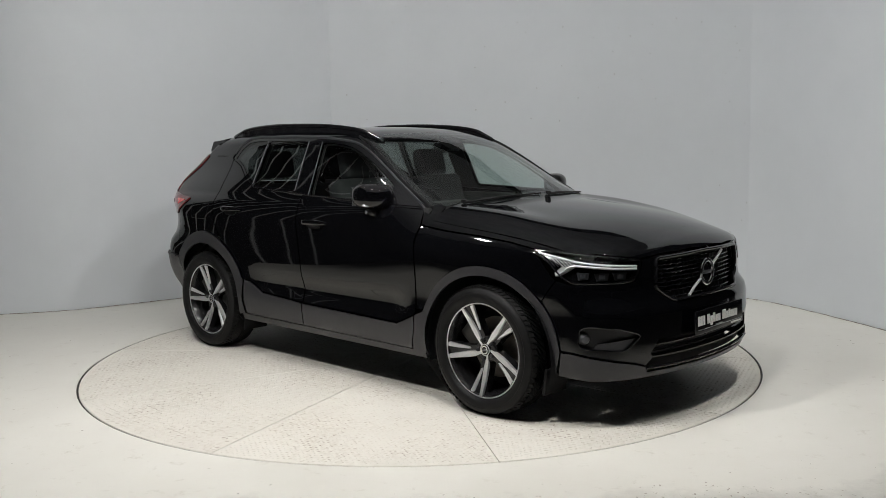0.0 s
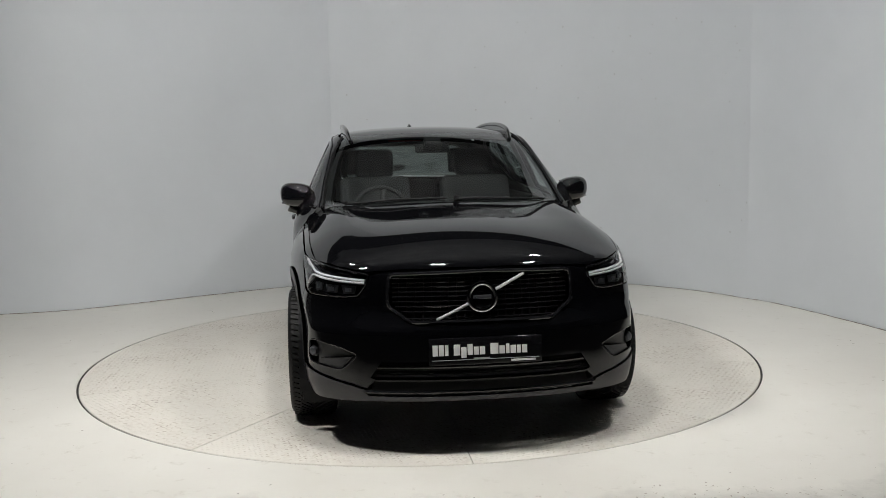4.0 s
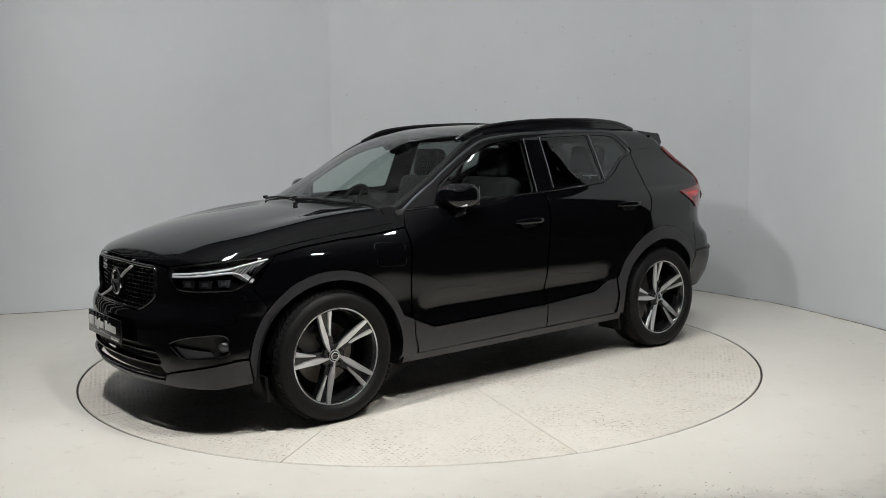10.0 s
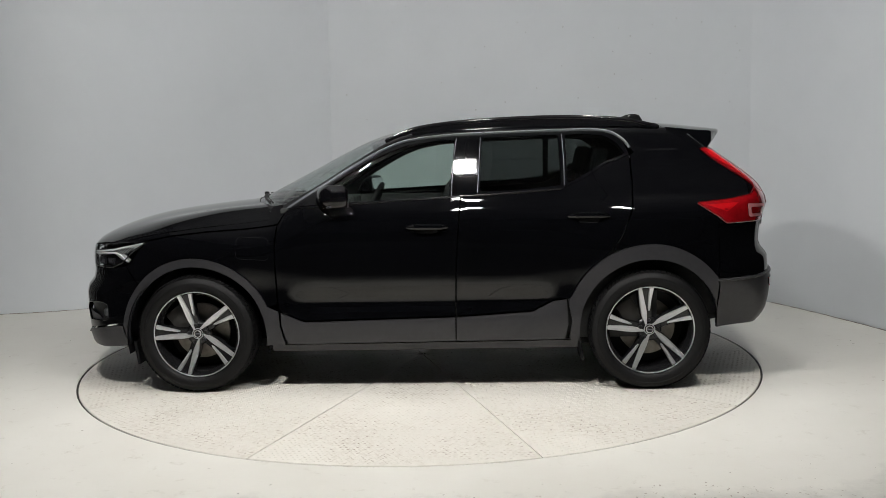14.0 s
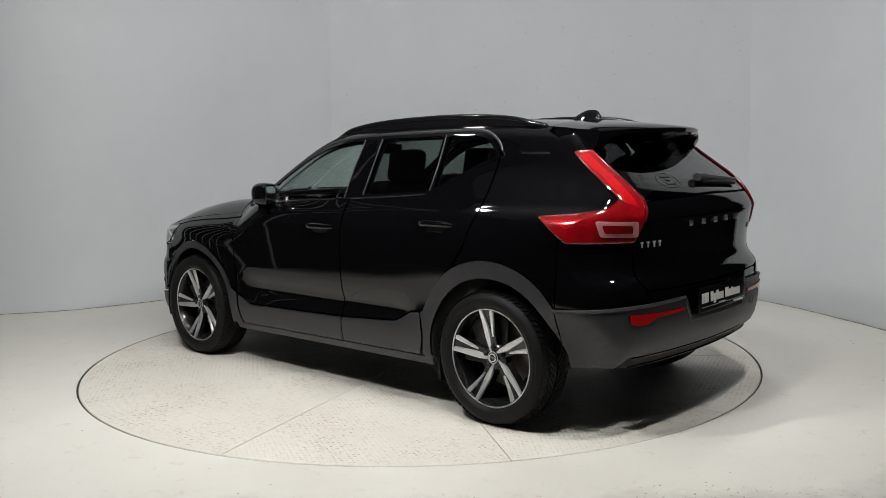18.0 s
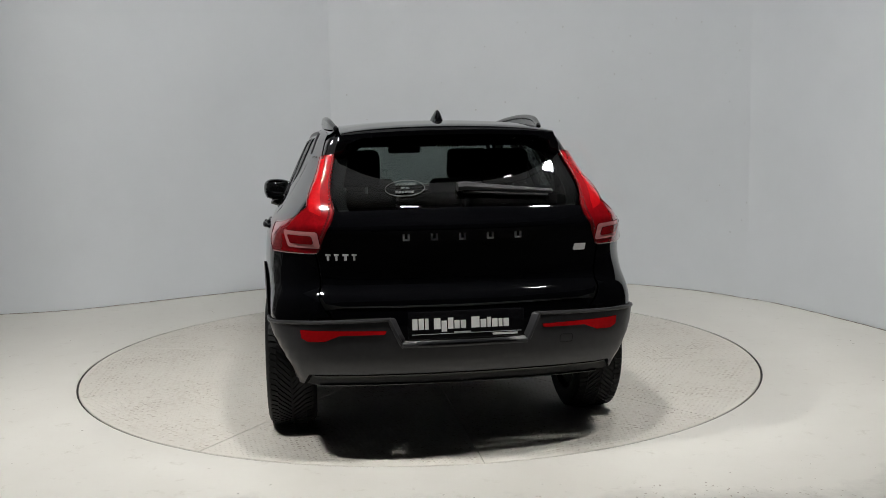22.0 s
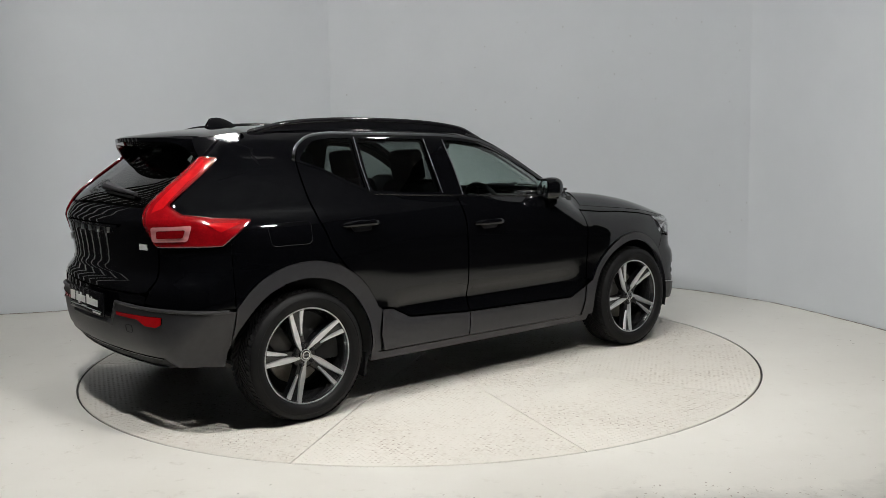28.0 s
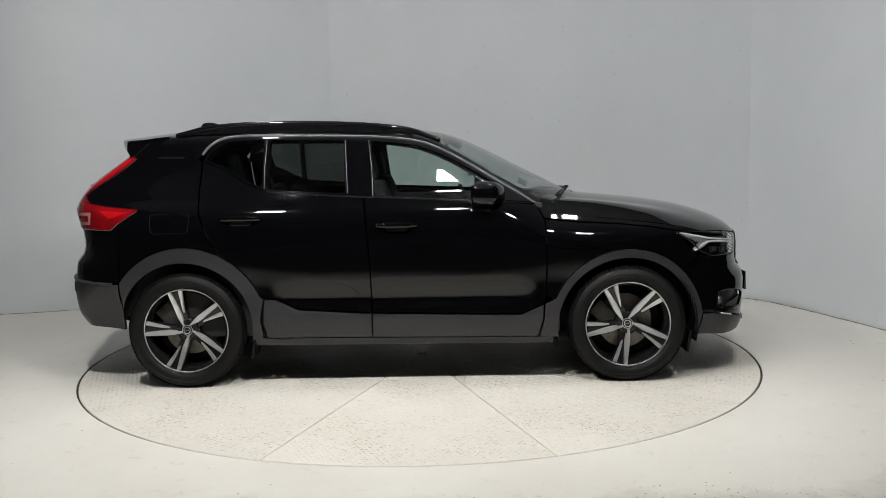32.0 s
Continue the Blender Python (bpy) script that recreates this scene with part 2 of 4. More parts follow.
def within(poly, q):
    x, y = q[:, 0], q[:, 1]
    hit = np.zeros(len(q), bool)
    for i in range(len(poly)):
        (x1, y1), (x2, y2) = poly[i - 1], poly[i]
        if y1 != y2:
            hit ^= ((y1 > y) != (y2 > y)) & (x < (x2 - x1) * (y - y1) / (y2 - y1) + x1)
    return hit


def near(poly, q, d):
    out = np.zeros(len(q), bool)
    for i in range(len(poly)):
        a, b = poly[i - 1], poly[i]
        v = b - a
        s = np.clip(((q - a) @ v) / max(v @ v, 1e-12), 0, 1)
        out |= np.linalg.norm(q - a - s[:, None] * v, axis=1) < d
    return out


def filled(loops, step):
    """Triangles that fill outlines (the first the outer one, the rest holes)."""
    pts, edges = [], []
    for lp in loops:
        b = len(pts)
        pts += [tuple(v) for v in lp]
        edges += [(b + i, b + (i + 1) % len(lp)) for i in range(len(lp))]
    lo, hi = loops[0].min(0), loops[0].max(0)
    gx, gy = np.meshgrid(np.arange(lo[0] + step / 2, hi[0], step), np.arange(lo[1] + step / 2, hi[1], step))
    q = np.stack([gx.ravel(), gy.ravel()], 1)
    if len(q):
        keep = within(loops[0], q) & ~near(loops[0], q, step * .4)
        for lp in loops[1:]:
            keep &= ~within(lp, q) & ~near(lp, q, step * .4)
        pts += [tuple(v) for v in q[keep]]
    vs, _, fs, *_ = geometry.delaunay_2d_cdt([Vector(p) for p in pts], edges, [], 0, 1e-6)
    uv, fs = np.array([(v.x, v.y) for v in vs]), np.array([tuple(f) for f in fs])
    mid = uv[fs].mean(1)
    keep = within(loops[0], mid)
    for lp in loops[1:]:
        keep &= ~within(lp, mid)
    return uv, [tuple(int(i) for i in f) for f in fs[keep]]


def conv(a, pts, b):
    """Points of one drawing as points of another."""
    p = lay(a, pts)
    if b in ("side", "right"):
        return [(x, z) for x, y, z in p]
    if b == "top":
        return [(x, y) for x, y, z in p]
    k = 1 if b == "front" else -1
    return [(1.2 * math.atan2(y, k * x - 1.0), z) for x, y, z in p]


def panel(name, patches, mat, parent, label="", off=0.0, thick=.014, gap=.0022, step=.045):
    """A skin piece: outlines (drawing, outline, holes) laid on the car's surface and given a turned-in rim."""
    V, F, N = [], [], []
    for mode, poly, *holes in patches:
        loops = [dense(inset(poly, gap), step)] + [dense(inset(h, 0), step) for h in holes]
        uv, tris = filled(loops, step)
        p = lay(mode, uv)
        n = slope(p)
        base = len(V)
        V += list(p + n * off)
        N += list(n)
        for t in tris:
            a, b, c = (p[i] for i in t)
            F.append(tuple(base + i for i in (t if np.cross(b - a, c - a) @ n[t[0]] > 0 else t[::-1])))
        for lp in loops:
            q = lay(mode, lp)
            m = slope(q)
            side = np.cross(np.roll(q, -1, 0) - np.roll(q, 1, 0), m)
            side /= np.maximum(np.linalg.norm(side, axis=1, keepdims=True), 1e-9)
            b, k = len(V), len(lp)
            V += list(q + m * off) + list(q + m * (off - thick))
            N += list(side) * 2
            F += [(b + i, b + (i + 1) % k, b + k + (i + 1) % k, b + k + i) for i in range(k)]
    me = mesh_of(name, np.array(V) + SHIFT, F, mat, N)
    return linked(name, me, parent, label)


def run(mode, pts, off=0.0):
    """A line of a drawing as places in the car's frame."""
    p = lay(mode, pts)
    return [Vector(q) for q in p + slope(p) * off + SHIFT]


def flip(poly):
    return [(-u, v) for u, v in poly]


def arc(cx, cz, r, a, b, n=24):
    return [(cx + r * math.cos(radians(t)), cz + r * math.sin(radians(t))) for t in np.linspace(a, b, n)]


def at(x, y, z):
    """A place given in the car's own frame."""
    return Vector((x, y, z)) + Vector(SHIFT)
# ---- the car's outer surface ----
def hermite(xs, ys):
    """A smooth curve through the given points that does not overshoot."""
    xs, ys = np.array(xs, float), np.array(ys, float)
    h, dl = np.diff(xs), np.diff(ys) / np.diff(xs)
    m = np.zeros(len(xs))
    same = dl[1:] * dl[:-1] > 0
    w1, w2 = 2 * h[1:] + h[:-1], h[1:] + 2 * h[:-1]
    m[1:-1][same] = ((w1 + w2)[same]) / (w1[same] / dl[:-1][same] + w2[same] / dl[1:][same])
    m[0], m[-1] = dl[0], dl[-1]

    def curve(q):
        q = np.asarray(q, float)
        i = np.clip(np.searchsorted(xs, q) - 1, 0, len(h) - 1)
        s = (q - xs[i]) / h[i]
        inner = ((1 + 2 * s) * (1 - s) ** 2 * ys[i] + s * (1 - s) ** 2 * h[i] * m[i]
                 + s * s * (3 - 2 * s) * ys[i + 1] + s * s * (s - 1) * h[i] * m[i + 1])
        low, high = ys[0] + (q - xs[0]) * m[0], ys[-1] + (q - xs[-1]) * m[-1]
        return np.where(s < 0, low, np.where(s > 1, high, inner))
    return curve


def ease(a, b, q):
    s = np.clip((q - a) / (b - a), 0, 1)
    return s * s * (3 - 2 * s)


def smax(a, b, k):
    h = np.maximum(k - np.abs(a - b), 0) / k
    return np.maximum(a, b) + h * h * k / 4


SIDE = hermite([.15, .25, .33, .44, .60, .74, .88, .97, 1.05, 1.11, 1.145, 1.18, 1.30, 1.44, 1.54, 1.62, 1.70],
               [.80, .865, .895, .905, .900, .907, .914, .916, .900, .868, .842, .8265, .772, .706, .655, .595, .53])
NOSE = hermite([.05, .18, .24, .32, .42, .50, .59, .615, .635, .660, .685, .72, .80, .88, .95, 1.05, 1.3],
               [1.95, 2.10, 2.185, 2.222, 2.232, 2.235, 2.236, 2.230, 2.215, 2.193, 2.180, 2.177, 2.176, 2.163, 2.13, 2.05, 1.6])
TAIL = hermite([.05, .20, .28, .36, .48, .62, .70, .765, .788, .808, .830, .855, .90, .97, 1.03, 1.09, 1.14, 1.19, 1.42, 1.56, 1.75],
               [-1.65, -1.82, -1.96, -2.075, -2.155, -2.17, -2.168, -2.164, -2.152, -2.136, -2.122, -2.118, -2.122, -2.132, -2.143, -2.155, -2.135, -2.10, -1.80, -1.63, -1.40])
HOOD = hermite([.60, .95, 1.16, 1.42, 1.74, 1.95, 2.08, 2.16, 2.22, 2.30],
               [1.155, 1.135, 1.118, 1.092, 1.05, 1.0, .95, .905, .85, .72])
ROOF = hermite([-2.3, -1.85, -1.5, -1.2, -.8, -.3, 0, .22, .36, .50, .77, 1.04, 1.3],
               [1.435, 1.534, 1.580, 1.599, 1.608, 1.600, 1.585, 1.547, 1.504, 1.441, 1.303, 1.166, 1.03])


def surface(p):
    """Below 0 inside the car, above 0 outside."""
    x, y, z = p[..., 0], np.abs(p[..., 1]), p[..., 2]
    up = ease(1.06, 1.36, z)
    low = 1 - ease(.66, .86, z)
    rear = (.034 * np.maximum(-.95 - x, 0) ** 2 / .46 + .15 * np.maximum(-1.75 - x, 0) ** 2) * (1 - up) * (1 - .6 * low) + .050 * np.maximum(-.25 - x, 0) ** 2 * up
    front = (.077 - .026 * low) * (np.maximum(x - 1.0, 0) / .65) ** 1.6 + .03 * np.maximum(x - .2, 0) ** 2 * up
    scoop = .030 * np.exp(-((z - .535) / .062) ** 2) * ease(-.86, -.62, x) * (1 - ease(.62, .84, x))
    flare = .016 * np.exp(-((z - .80) / .16) ** 2) * (np.exp(-((x - 1.35) / .42) ** 2) + np.exp(-((x + 1.37) / .45) ** 2))
    tuck = .125 * ease(-1.60, -1.80, x) * (1 - ease(.36, .66, z))
    wide = SIDE(z) - rear - front - scoop - tuck + flare
    a = y - wide
    b = x - (NOSE(z) - .29 * y ** 2.2 - .20 * (y / .87) ** 8)
    high = ease(.7, .95, z)
    c = TAIL(z) + .14 * y * y + .20 * (y / .90) ** 10 * (1 - high) + .28 * (y / .87) ** 8 * high - x
    crest = .042 * np.exp(-((y - .67) / .15) ** 2) * (1 - ease(1.15, 1.95, x))
    hood = z - (HOOD(x) - (.085 + .03 * ease(1.5, 2.0, x)) * (y / .8) ** 2 - .05 * (y / .82) ** 8 + crest)
    roof = z - (ROOF(x + .33 * y * y * ease(-.6, .3, x)) - .034 * (y / .6) ** 2 - .012 * (y / .62) ** 6)
    top = np.minimum(hood, roof)
    h = np.maximum(.03 - np.abs(hood - roof), 0) / .03
    top = top - h * h * .03 / 4
    side = smax(a, top, .055)
    ends = smax(b, c, .01)
    return smax(side, ends, .036)


def slope(p):
    e = 2e-3
    g = np.stack([surface(p + e * v) - surface(p - e * v) for v in np.eye(3)], -1)
    return g / np.linalg.norm(g, axis=-1, keepdims=True)


def cast(start, way, far):
    """Where rays from outside first meet the surface."""
    n = 90
    s = np.linspace(0, far, n)
    f = surface(start[:, None] + s[None, :, None] * way[:, None])
    inside = f < 0
    i = np.where(inside.any(1), inside.argmax(1), n - 1).clip(1)
    lo, hi = s[i - 1], s[i]
    for _ in range(24):
        mid = (lo + hi) / 2
        deep = surface(start + mid[:, None] * way) < 0
        lo, hi = np.where(deep, lo, mid), np.where(deep, mid, hi)
    return start + hi[:, None] * way


def lay(mode, uv):
    """Points of a drawing laid on the surface: side (x, z), right (x, z), top (x, y), front and rear (arc, z)."""
    uv = np.asarray(uv, float)
    u, v, one = uv[:, 0], uv[:, 1], np.ones(len(uv))
    if mode in ("side", "right"):
        k = 1 if mode == "side" else -1
        return cast(np.stack([u, k * 1.1 * one, v], 1), np.stack([0 * u, -k * one, 0 * u], 1), 1.1)
    if mode == "top":
        return cast(np.stack([u, v, 1.9 * one], 1), np.stack([0 * u, 0 * u, -one], 1), 1.8)
    k = 1 if mode == "front" else -1
    a = u / 1.2
    d = np.stack([k * np.cos(a), np.sin(a), 0 * a], 1)
    return cast(np.stack([k * 1.0 + 1.6 * d[:, 0], 1.6 * d[:, 1], v], 1), -d, 1.6)
# ---- the room ----
RADIUS = 2.255
HALL_X, HALL_BACK, HALL_FRONT, HALL_H, FLOOR_END = 6.6, -12.5, 4.6, 6.4, -6.3


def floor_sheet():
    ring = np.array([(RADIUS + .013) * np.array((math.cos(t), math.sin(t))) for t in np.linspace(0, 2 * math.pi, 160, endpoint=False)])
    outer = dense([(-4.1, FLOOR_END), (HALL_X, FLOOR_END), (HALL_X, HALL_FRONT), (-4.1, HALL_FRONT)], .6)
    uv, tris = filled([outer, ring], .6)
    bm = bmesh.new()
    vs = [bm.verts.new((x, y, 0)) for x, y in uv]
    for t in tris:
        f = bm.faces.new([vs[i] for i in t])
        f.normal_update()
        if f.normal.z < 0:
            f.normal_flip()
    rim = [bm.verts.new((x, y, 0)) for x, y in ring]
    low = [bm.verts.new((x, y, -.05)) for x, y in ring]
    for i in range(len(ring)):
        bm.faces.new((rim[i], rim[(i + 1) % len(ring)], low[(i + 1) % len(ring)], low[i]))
    return tagged(part("floor", bm, FLOOR, smooth=False), "pale cream painted concrete floor, scuffed and lightly stained, light falloff painted in towards the hall", "floor", kind="structure")


WALL_PLAN = [  # three runs of wall with a faint fold between them
    spline([(3.585, .0), (3.53, .38), (3.42, .85), (3.265, 1.38), (3.145, 1.71), (3.01, 1.92)], 5),
    spline([(3.01, 1.92), (2.83, 2.24), (2.56, 2.58), (2.10, 2.96), (1.67, 3.19), (1.1, 3.38), (.5, 3.49), (-.1, 3.54), (-.92, 3.50)], 5),
    spline([(-.92, 3.50), (-1.6, 3.14), (-2.28, 2.72), (-2.92, 2.29), (-3.36, 2.06), (-3.84, 1.96), (-4.06, 1.94)], 5)]
WALL_H = 4.3


def booth_wall(plan, name):
    n = len(plan)
    t = np.gradient(plan, axis=0)
    nrm = np.stack([-t[:, 1], t[:, 0]], 1) / np.linalg.norm(t, axis=1)[:, None]
    if (nrm[n // 2] @ plan[n // 2]) < 0:
        nrm = -nrm
    back = plan + nrm * .12
    V = [(x, y, z) for z in (0, WALL_H) for x, y in plan] + [(x, y, z) for z in (0, WALL_H) for x, y in back]
    F = []
    for i in range(n - 1):
        F += [(i, i + 1, n + i + 1, n + i), (2 * n + i, 3 * n + i, 3 * n + i + 1, 2 * n + i + 1), (n + i, n + i + 1, 3 * n + i + 1, 3 * n + i)]
    F += [(0, n, 3 * n, 2 * n), (n - 1, 3 * n - 1, 4 * n - 1, 2 * n - 1)]
    bm = bmesh.new()
    vs = [bm.verts.new(v) for v in V]
    for f in F:
        bm.faces.new([vs[i] for i in f])
    bmesh.ops.recalc_face_normals(bm, faces=bm.faces)
    return tagged(part(name, bm, WALL, angle=50), "smooth curved light grey painted studio wall", "wall", kind="structure")


def wall_foot(plan, name):
    """The dirty joint where the wall meets the floor."""
    rng = random.Random(4)
    bm = bmesh.new()
    pts = [Vector((x, y, 0)) * .999 for x, y in plan]
    for a, b in zip(pts, pts[1:]):
        k = max(1, int((b - a).length / .05))
        for j in range(k):
            p, q = a.lerp(b, j / k), a.lerp(b, (j + 1) / k)
            inward = -p.normalized()
            d = rng.uniform(.006, .018)
            bm.faces.new([bm.verts.new(v) for v in (p + Vector((0, 0, .002)), q + Vector((0, 0, .002)), q + inward * d + Vector((0, 0, .002)), p + inward * d + Vector((0, 0, .002)))])
            h = rng.uniform(.002, .007)
            bm.faces.new([bm.verts.new(v) for v in (p + inward * .004 + Vector((0, 0, .001)), q + inward * .004 + Vector((0, 0, .001)), q + inward * .004 + Vector((0, 0, h)), p + inward * .004 + Vector((0, 0, h)))])
            if rng.random() < .16:
                c, r = p + inward * rng.uniform(.01, .03), rng.uniform(.006, .016)
                bm.faces.new([bm.verts.new(c + Vector((r * rng.uniform(.6, 1.6) * math.cos(t), r * rng.uniform(.4, 1) * math.sin(t), .003))) for t in (0, 1.1, 2.1, 3.2, 4.2, 5.3)])
    return tagged(part(name, bm, DIRT, smooth=False), "thin dirty joint along the foot of the wall", "trim", kind="structure")


def hall_shell():
    x, b, f, h = HALL_X, HALL_BACK, HALL_FRONT, HALL_H
    for name, size, place in (("wall_hall_right", (.2, f - b, h), (x + .1, (f + b) / 2, h / 2)), ("wall_hall_left", (.2, f - b, h), (-x - .1, (f + b) / 2, h / 2)),
                              ("wall_hall_back", (2 * x, .2, h), (0, b - .1, h / 2)), ("wall_hall_front", (2 * x, .2, h), (0, f + .1, h / 2))):
        tagged(part(name, box(size, pose(*place), 0), HALL, smooth=False), "dark unlit hall wall", "wall", kind="structure")
    tagged(part("floor_hall", box((2 * x, FLOOR_END - b, .1), pose(0, (FLOOR_END + b) / 2, -.05), 0), HALL, smooth=False), "near-black hall floor", "floor", kind="structure")
    tagged(part("ceiling", box((2 * x, f - b, .15), pose(0, (f + b) / 2, h + .075), 0), CEIL, smooth=False), "dim grey high hall ceiling", "ceiling", kind="structure")


def ribbed_wall():
    """A dark partition with light upright ribs, which the car's flanks mirror."""
    base = part("wall_ribbed", box((.08, 8.6, 5.6), pose(-4.11, -2.36, 2.8), 0), HALL, smooth=False)
    tagged(base, "dark partition wall with slim pale upright ribs", "wall", kind="structure")
    me = None
    for i in range(8):
        y = -.05 + i * .262
        m = pose(-4.055, y, 2.8)
        if me is None:
            ob = part("rib", box((.04, .015, 5.6), None, .003), RIB, base)
            me = ob.data
        else:
            ob = linked("rib", me, base)
        ob.matrix_basis = m


def lamp_fixture(x, y, z, watts):
    """A flood lamp of four bright bars in a dark housing."""
    base = new("flood_lamp")
    base.matrix_basis = look((x, y, z), (x * .3, 1.6 if y < -2 else y, 1.9 if y < -2 else 0))
    mat = glow("lamp_bar_light", (1.0, .98, .945), watts / (math.pi * .24 * .026 * 4))
    part("housing", box((.30, .21, .07), pose(0, 0, .045), .012), LAMPBODY, base)
    for k in (-1.5, -.5, .5, 1.5):
        part("light_bar", box((.24, .026, .012), pose(0, k * .042, .003), 0), mat, base, "glowing white lamp bar", smooth=False)
    up = base.matrix_basis.inverted() @ Vector((x, y, HALL_H))
    part("hanger", tube([Vector((0, 0, .08)), up], .012, 8), LAMPBODY, base)
    return tagged(base, "bright flood lamp with four white light bars hung from the ceiling", "lamp", group="flood lamps round the turntable")


def tread_studs():
    """Raised slanted bars in a staggered grid over one plate."""
    V, F = [], []
    long, half, tall, step = .0125, .0040, .0016, .0275
    for i in range(int(RADIUS / step) + 1):
        for j in range(-27, 28):
            x, y = (i + .5) * step, (j + .5 * (i % 2)) * step
            r = math.hypot(x, y)
            if not .10 < r < RADIUS - .025 or abs(math.atan2(y, x)) > math.radians(18) - .018 / r:
                continue
            a = math.radians(45 if (i + j) % 2 else -45)
            c, q = math.cos(a), math.sin(a)
            b = len(V)
            for u, v, z in ((-long, 0, 0), (-long * .4, -half, 0), (long * .4, -half, 0), (long, 0, 0), (long * .4, half, 0), (-long * .4, half, 0), (-long * .5, 0, tall), (long * .5, 0, tall)):
                V.append((x + c * u - q * v, y + q * u + c * v, z + .0002))
            F += [tuple(b + k for k in f) for f in ((0, 1, 6), (1, 2, 7, 6), (2, 3, 7), (3, 4, 7), (4, 5, 6, 7), (5, 0, 6))]
    return mesh_of("tread_studs", V, F, STUD)


def turntable():
    base = new("turntable")
    tagged(base, "round cream painted tread-plate turntable flush with the floor", "turntable")
    slice_at = lambda r: math.radians(18) - .0030 / r
    bm = bmesh.new()
    rs = [.03, .12, .5, 1.0, 1.5, 1.9, RADIUS - .004, RADIUS]
    grid = [[bm.verts.new((r * math.cos(t), r * math.sin(t), -.004 if r == RADIUS else 0)) for t in np.linspace(-slice_at(r), slice_at(r), 17)] for r in rs]
    for a, b in zip(grid, grid[1:]):
        for k in range(16):
            bm.faces.new((a[k], b[k], b[k + 1], a[k + 1]))
    edge = [e for e in bm.edges if e.is_boundary]
    down = bmesh.ops.extrude_edge_only(bm, edges=edge)["geom"]
    bmesh.ops.translate(bm, vec=(0, 0, -.025), verts=[v for v in down if isinstance(v, bmesh.types.BMVert)])
    first = part("tread_plate", bm, DISC, base, smooth=False)
    for k in range(10):
        ob = first if k == 0 else linked("tread_plate", first.data, base)
        ob.matrix_basis = pose(0, 0, 0, 0, 0, 18 + 36 * k)
    studs = tread_studs()
    for plate_ob in list(base.children):
        tagged(linked("tread_studs", studs, plate_ob, "small worn raised studs"), kind="stuff")
    part("drum", lathe([(.001, -.03), (RADIUS + .006, -.03), (RADIUS + .006, -.12), (.001, -.12)], 96, "z"), SEAM, base)
    return base


def wall_specks():
    rng = random.Random(11)
    bm = bmesh.new()
    for i in range(70):
        a = radians(rng.uniform(20, 118))
        plan = WALL_PLAN[1]
        j = rng.randrange(len(plan) - 1)
        p = plan[j] + (plan[j + 1] - plan[j]) * rng.random()
        t = (plan[j + 1] - plan[j]) / np.linalg.norm(plan[j + 1] - plan[j])
        n = -p / np.linalg.norm(p)
        z, r = rng.uniform(.5, 3.2) if i % 3 else rng.uniform(1.9, 3.0), rng.uniform(.004, .010)
        bm.faces.new([bm.verts.new((p[0] + n[0] * .004 + t[0] * r * math.cos(q), p[1] + n[1] * .004 + t[1] * r * math.cos(q), z + r * math.sin(q))) for q in (0, 1, 2, 3, 4, 5)])
    return tagged(part("wall_scuffs", bm, plain("wall_scuff", (.48, .49, .505), .8), smooth=False), "small grey scuff marks and filled holes on the wall", "scuffs", kind="stuff")


def disc_ring():
    bm = lathe([(RADIUS + .002, -.03), (RADIUS + .002, -.004), (RADIUS + .0125, -.004), (RADIUS + .0125, -.03)], 160, "z")
    return tagged(part("trim_disc_ring", bm, SEAM), "black joint ring round the turntable", "trim", kind="structure")


def floor_scuffs():
    """Small dark flecks and smears on the painted floor."""
    rng = random.Random(21)
    bm = bmesh.new()
    for i in range(420):
        a = rng.uniform(0, 2 * math.pi)
        d = rng.uniform(2.34, 4.6)
        x, y = d * math.cos(a), d * math.sin(a)
        if rng.random() < .55:
            x, y = rng.gauss(1.1, .45), rng.gauss(-2.75, .12)
        if math.hypot(x, y) < 2.32 or math.hypot(x, y) > 3.4 and y > 0:
            continue
        r, k, t0 = rng.uniform(.0012, .0045), rng.uniform(1, 2.4), rng.uniform(0, 3.1)
        c, s = math.cos(t0), math.sin(t0)
        loop = [(r * k * math.cos(q) * rng.uniform(.6, 1.2), r * math.sin(q) * rng.uniform(.6, 1.2)) for q in np.linspace(0, 2 * math.pi, 7, endpoint=False)]
        bm.faces.new([bm.verts.new((x + c * u - s * v, y + s * u + c * v, .0015)) for u, v in loop])
    return tagged(part("floor_scuffs", bm, FLECK, smooth=False), "small dark flecks on the pale painted floor", "scuffs", kind="stuff")


floor_sheet()
disc_ring()
floor_scuffs()
for plan, name in zip(WALL_PLAN, ("wall_right", "wall_back", "wall_left")):
    booth_wall(plan, name)
    wall_foot(plan, "trim_" + name)
hall_shell()
ribbed_wall()
for spec in LAMPS:
    lamp_fixture(*spec)
TABLE = turntable()
wall_specks()
# ---- the car: skin ----
CAR = new("car")
tagged(CAR, "glossy black compact SUV with charcoal cladding parked on the turntable", "car")
AF, AR = (1.352, .345, .472), (-1.345, .375, .492)      # outer wheel-arch trims: centre x, z, radius
WF, WR = (1.350, .338, .424), (-1.352, .363, .412)      # wheel openings

DLO_TOP = [(.80, 1.095), (.69, 1.165), (.57, 1.235), (.45, 1.31), (.33, 1.38), (.22, 1.437), (.09, 1.485), (-.12, 1.513), (-.36, 1.525), (-.85, 1.535), (-1.02, 1.537), (-1.14, 1.522), (-1.22, 1.478), (-1.285, 1.40)]
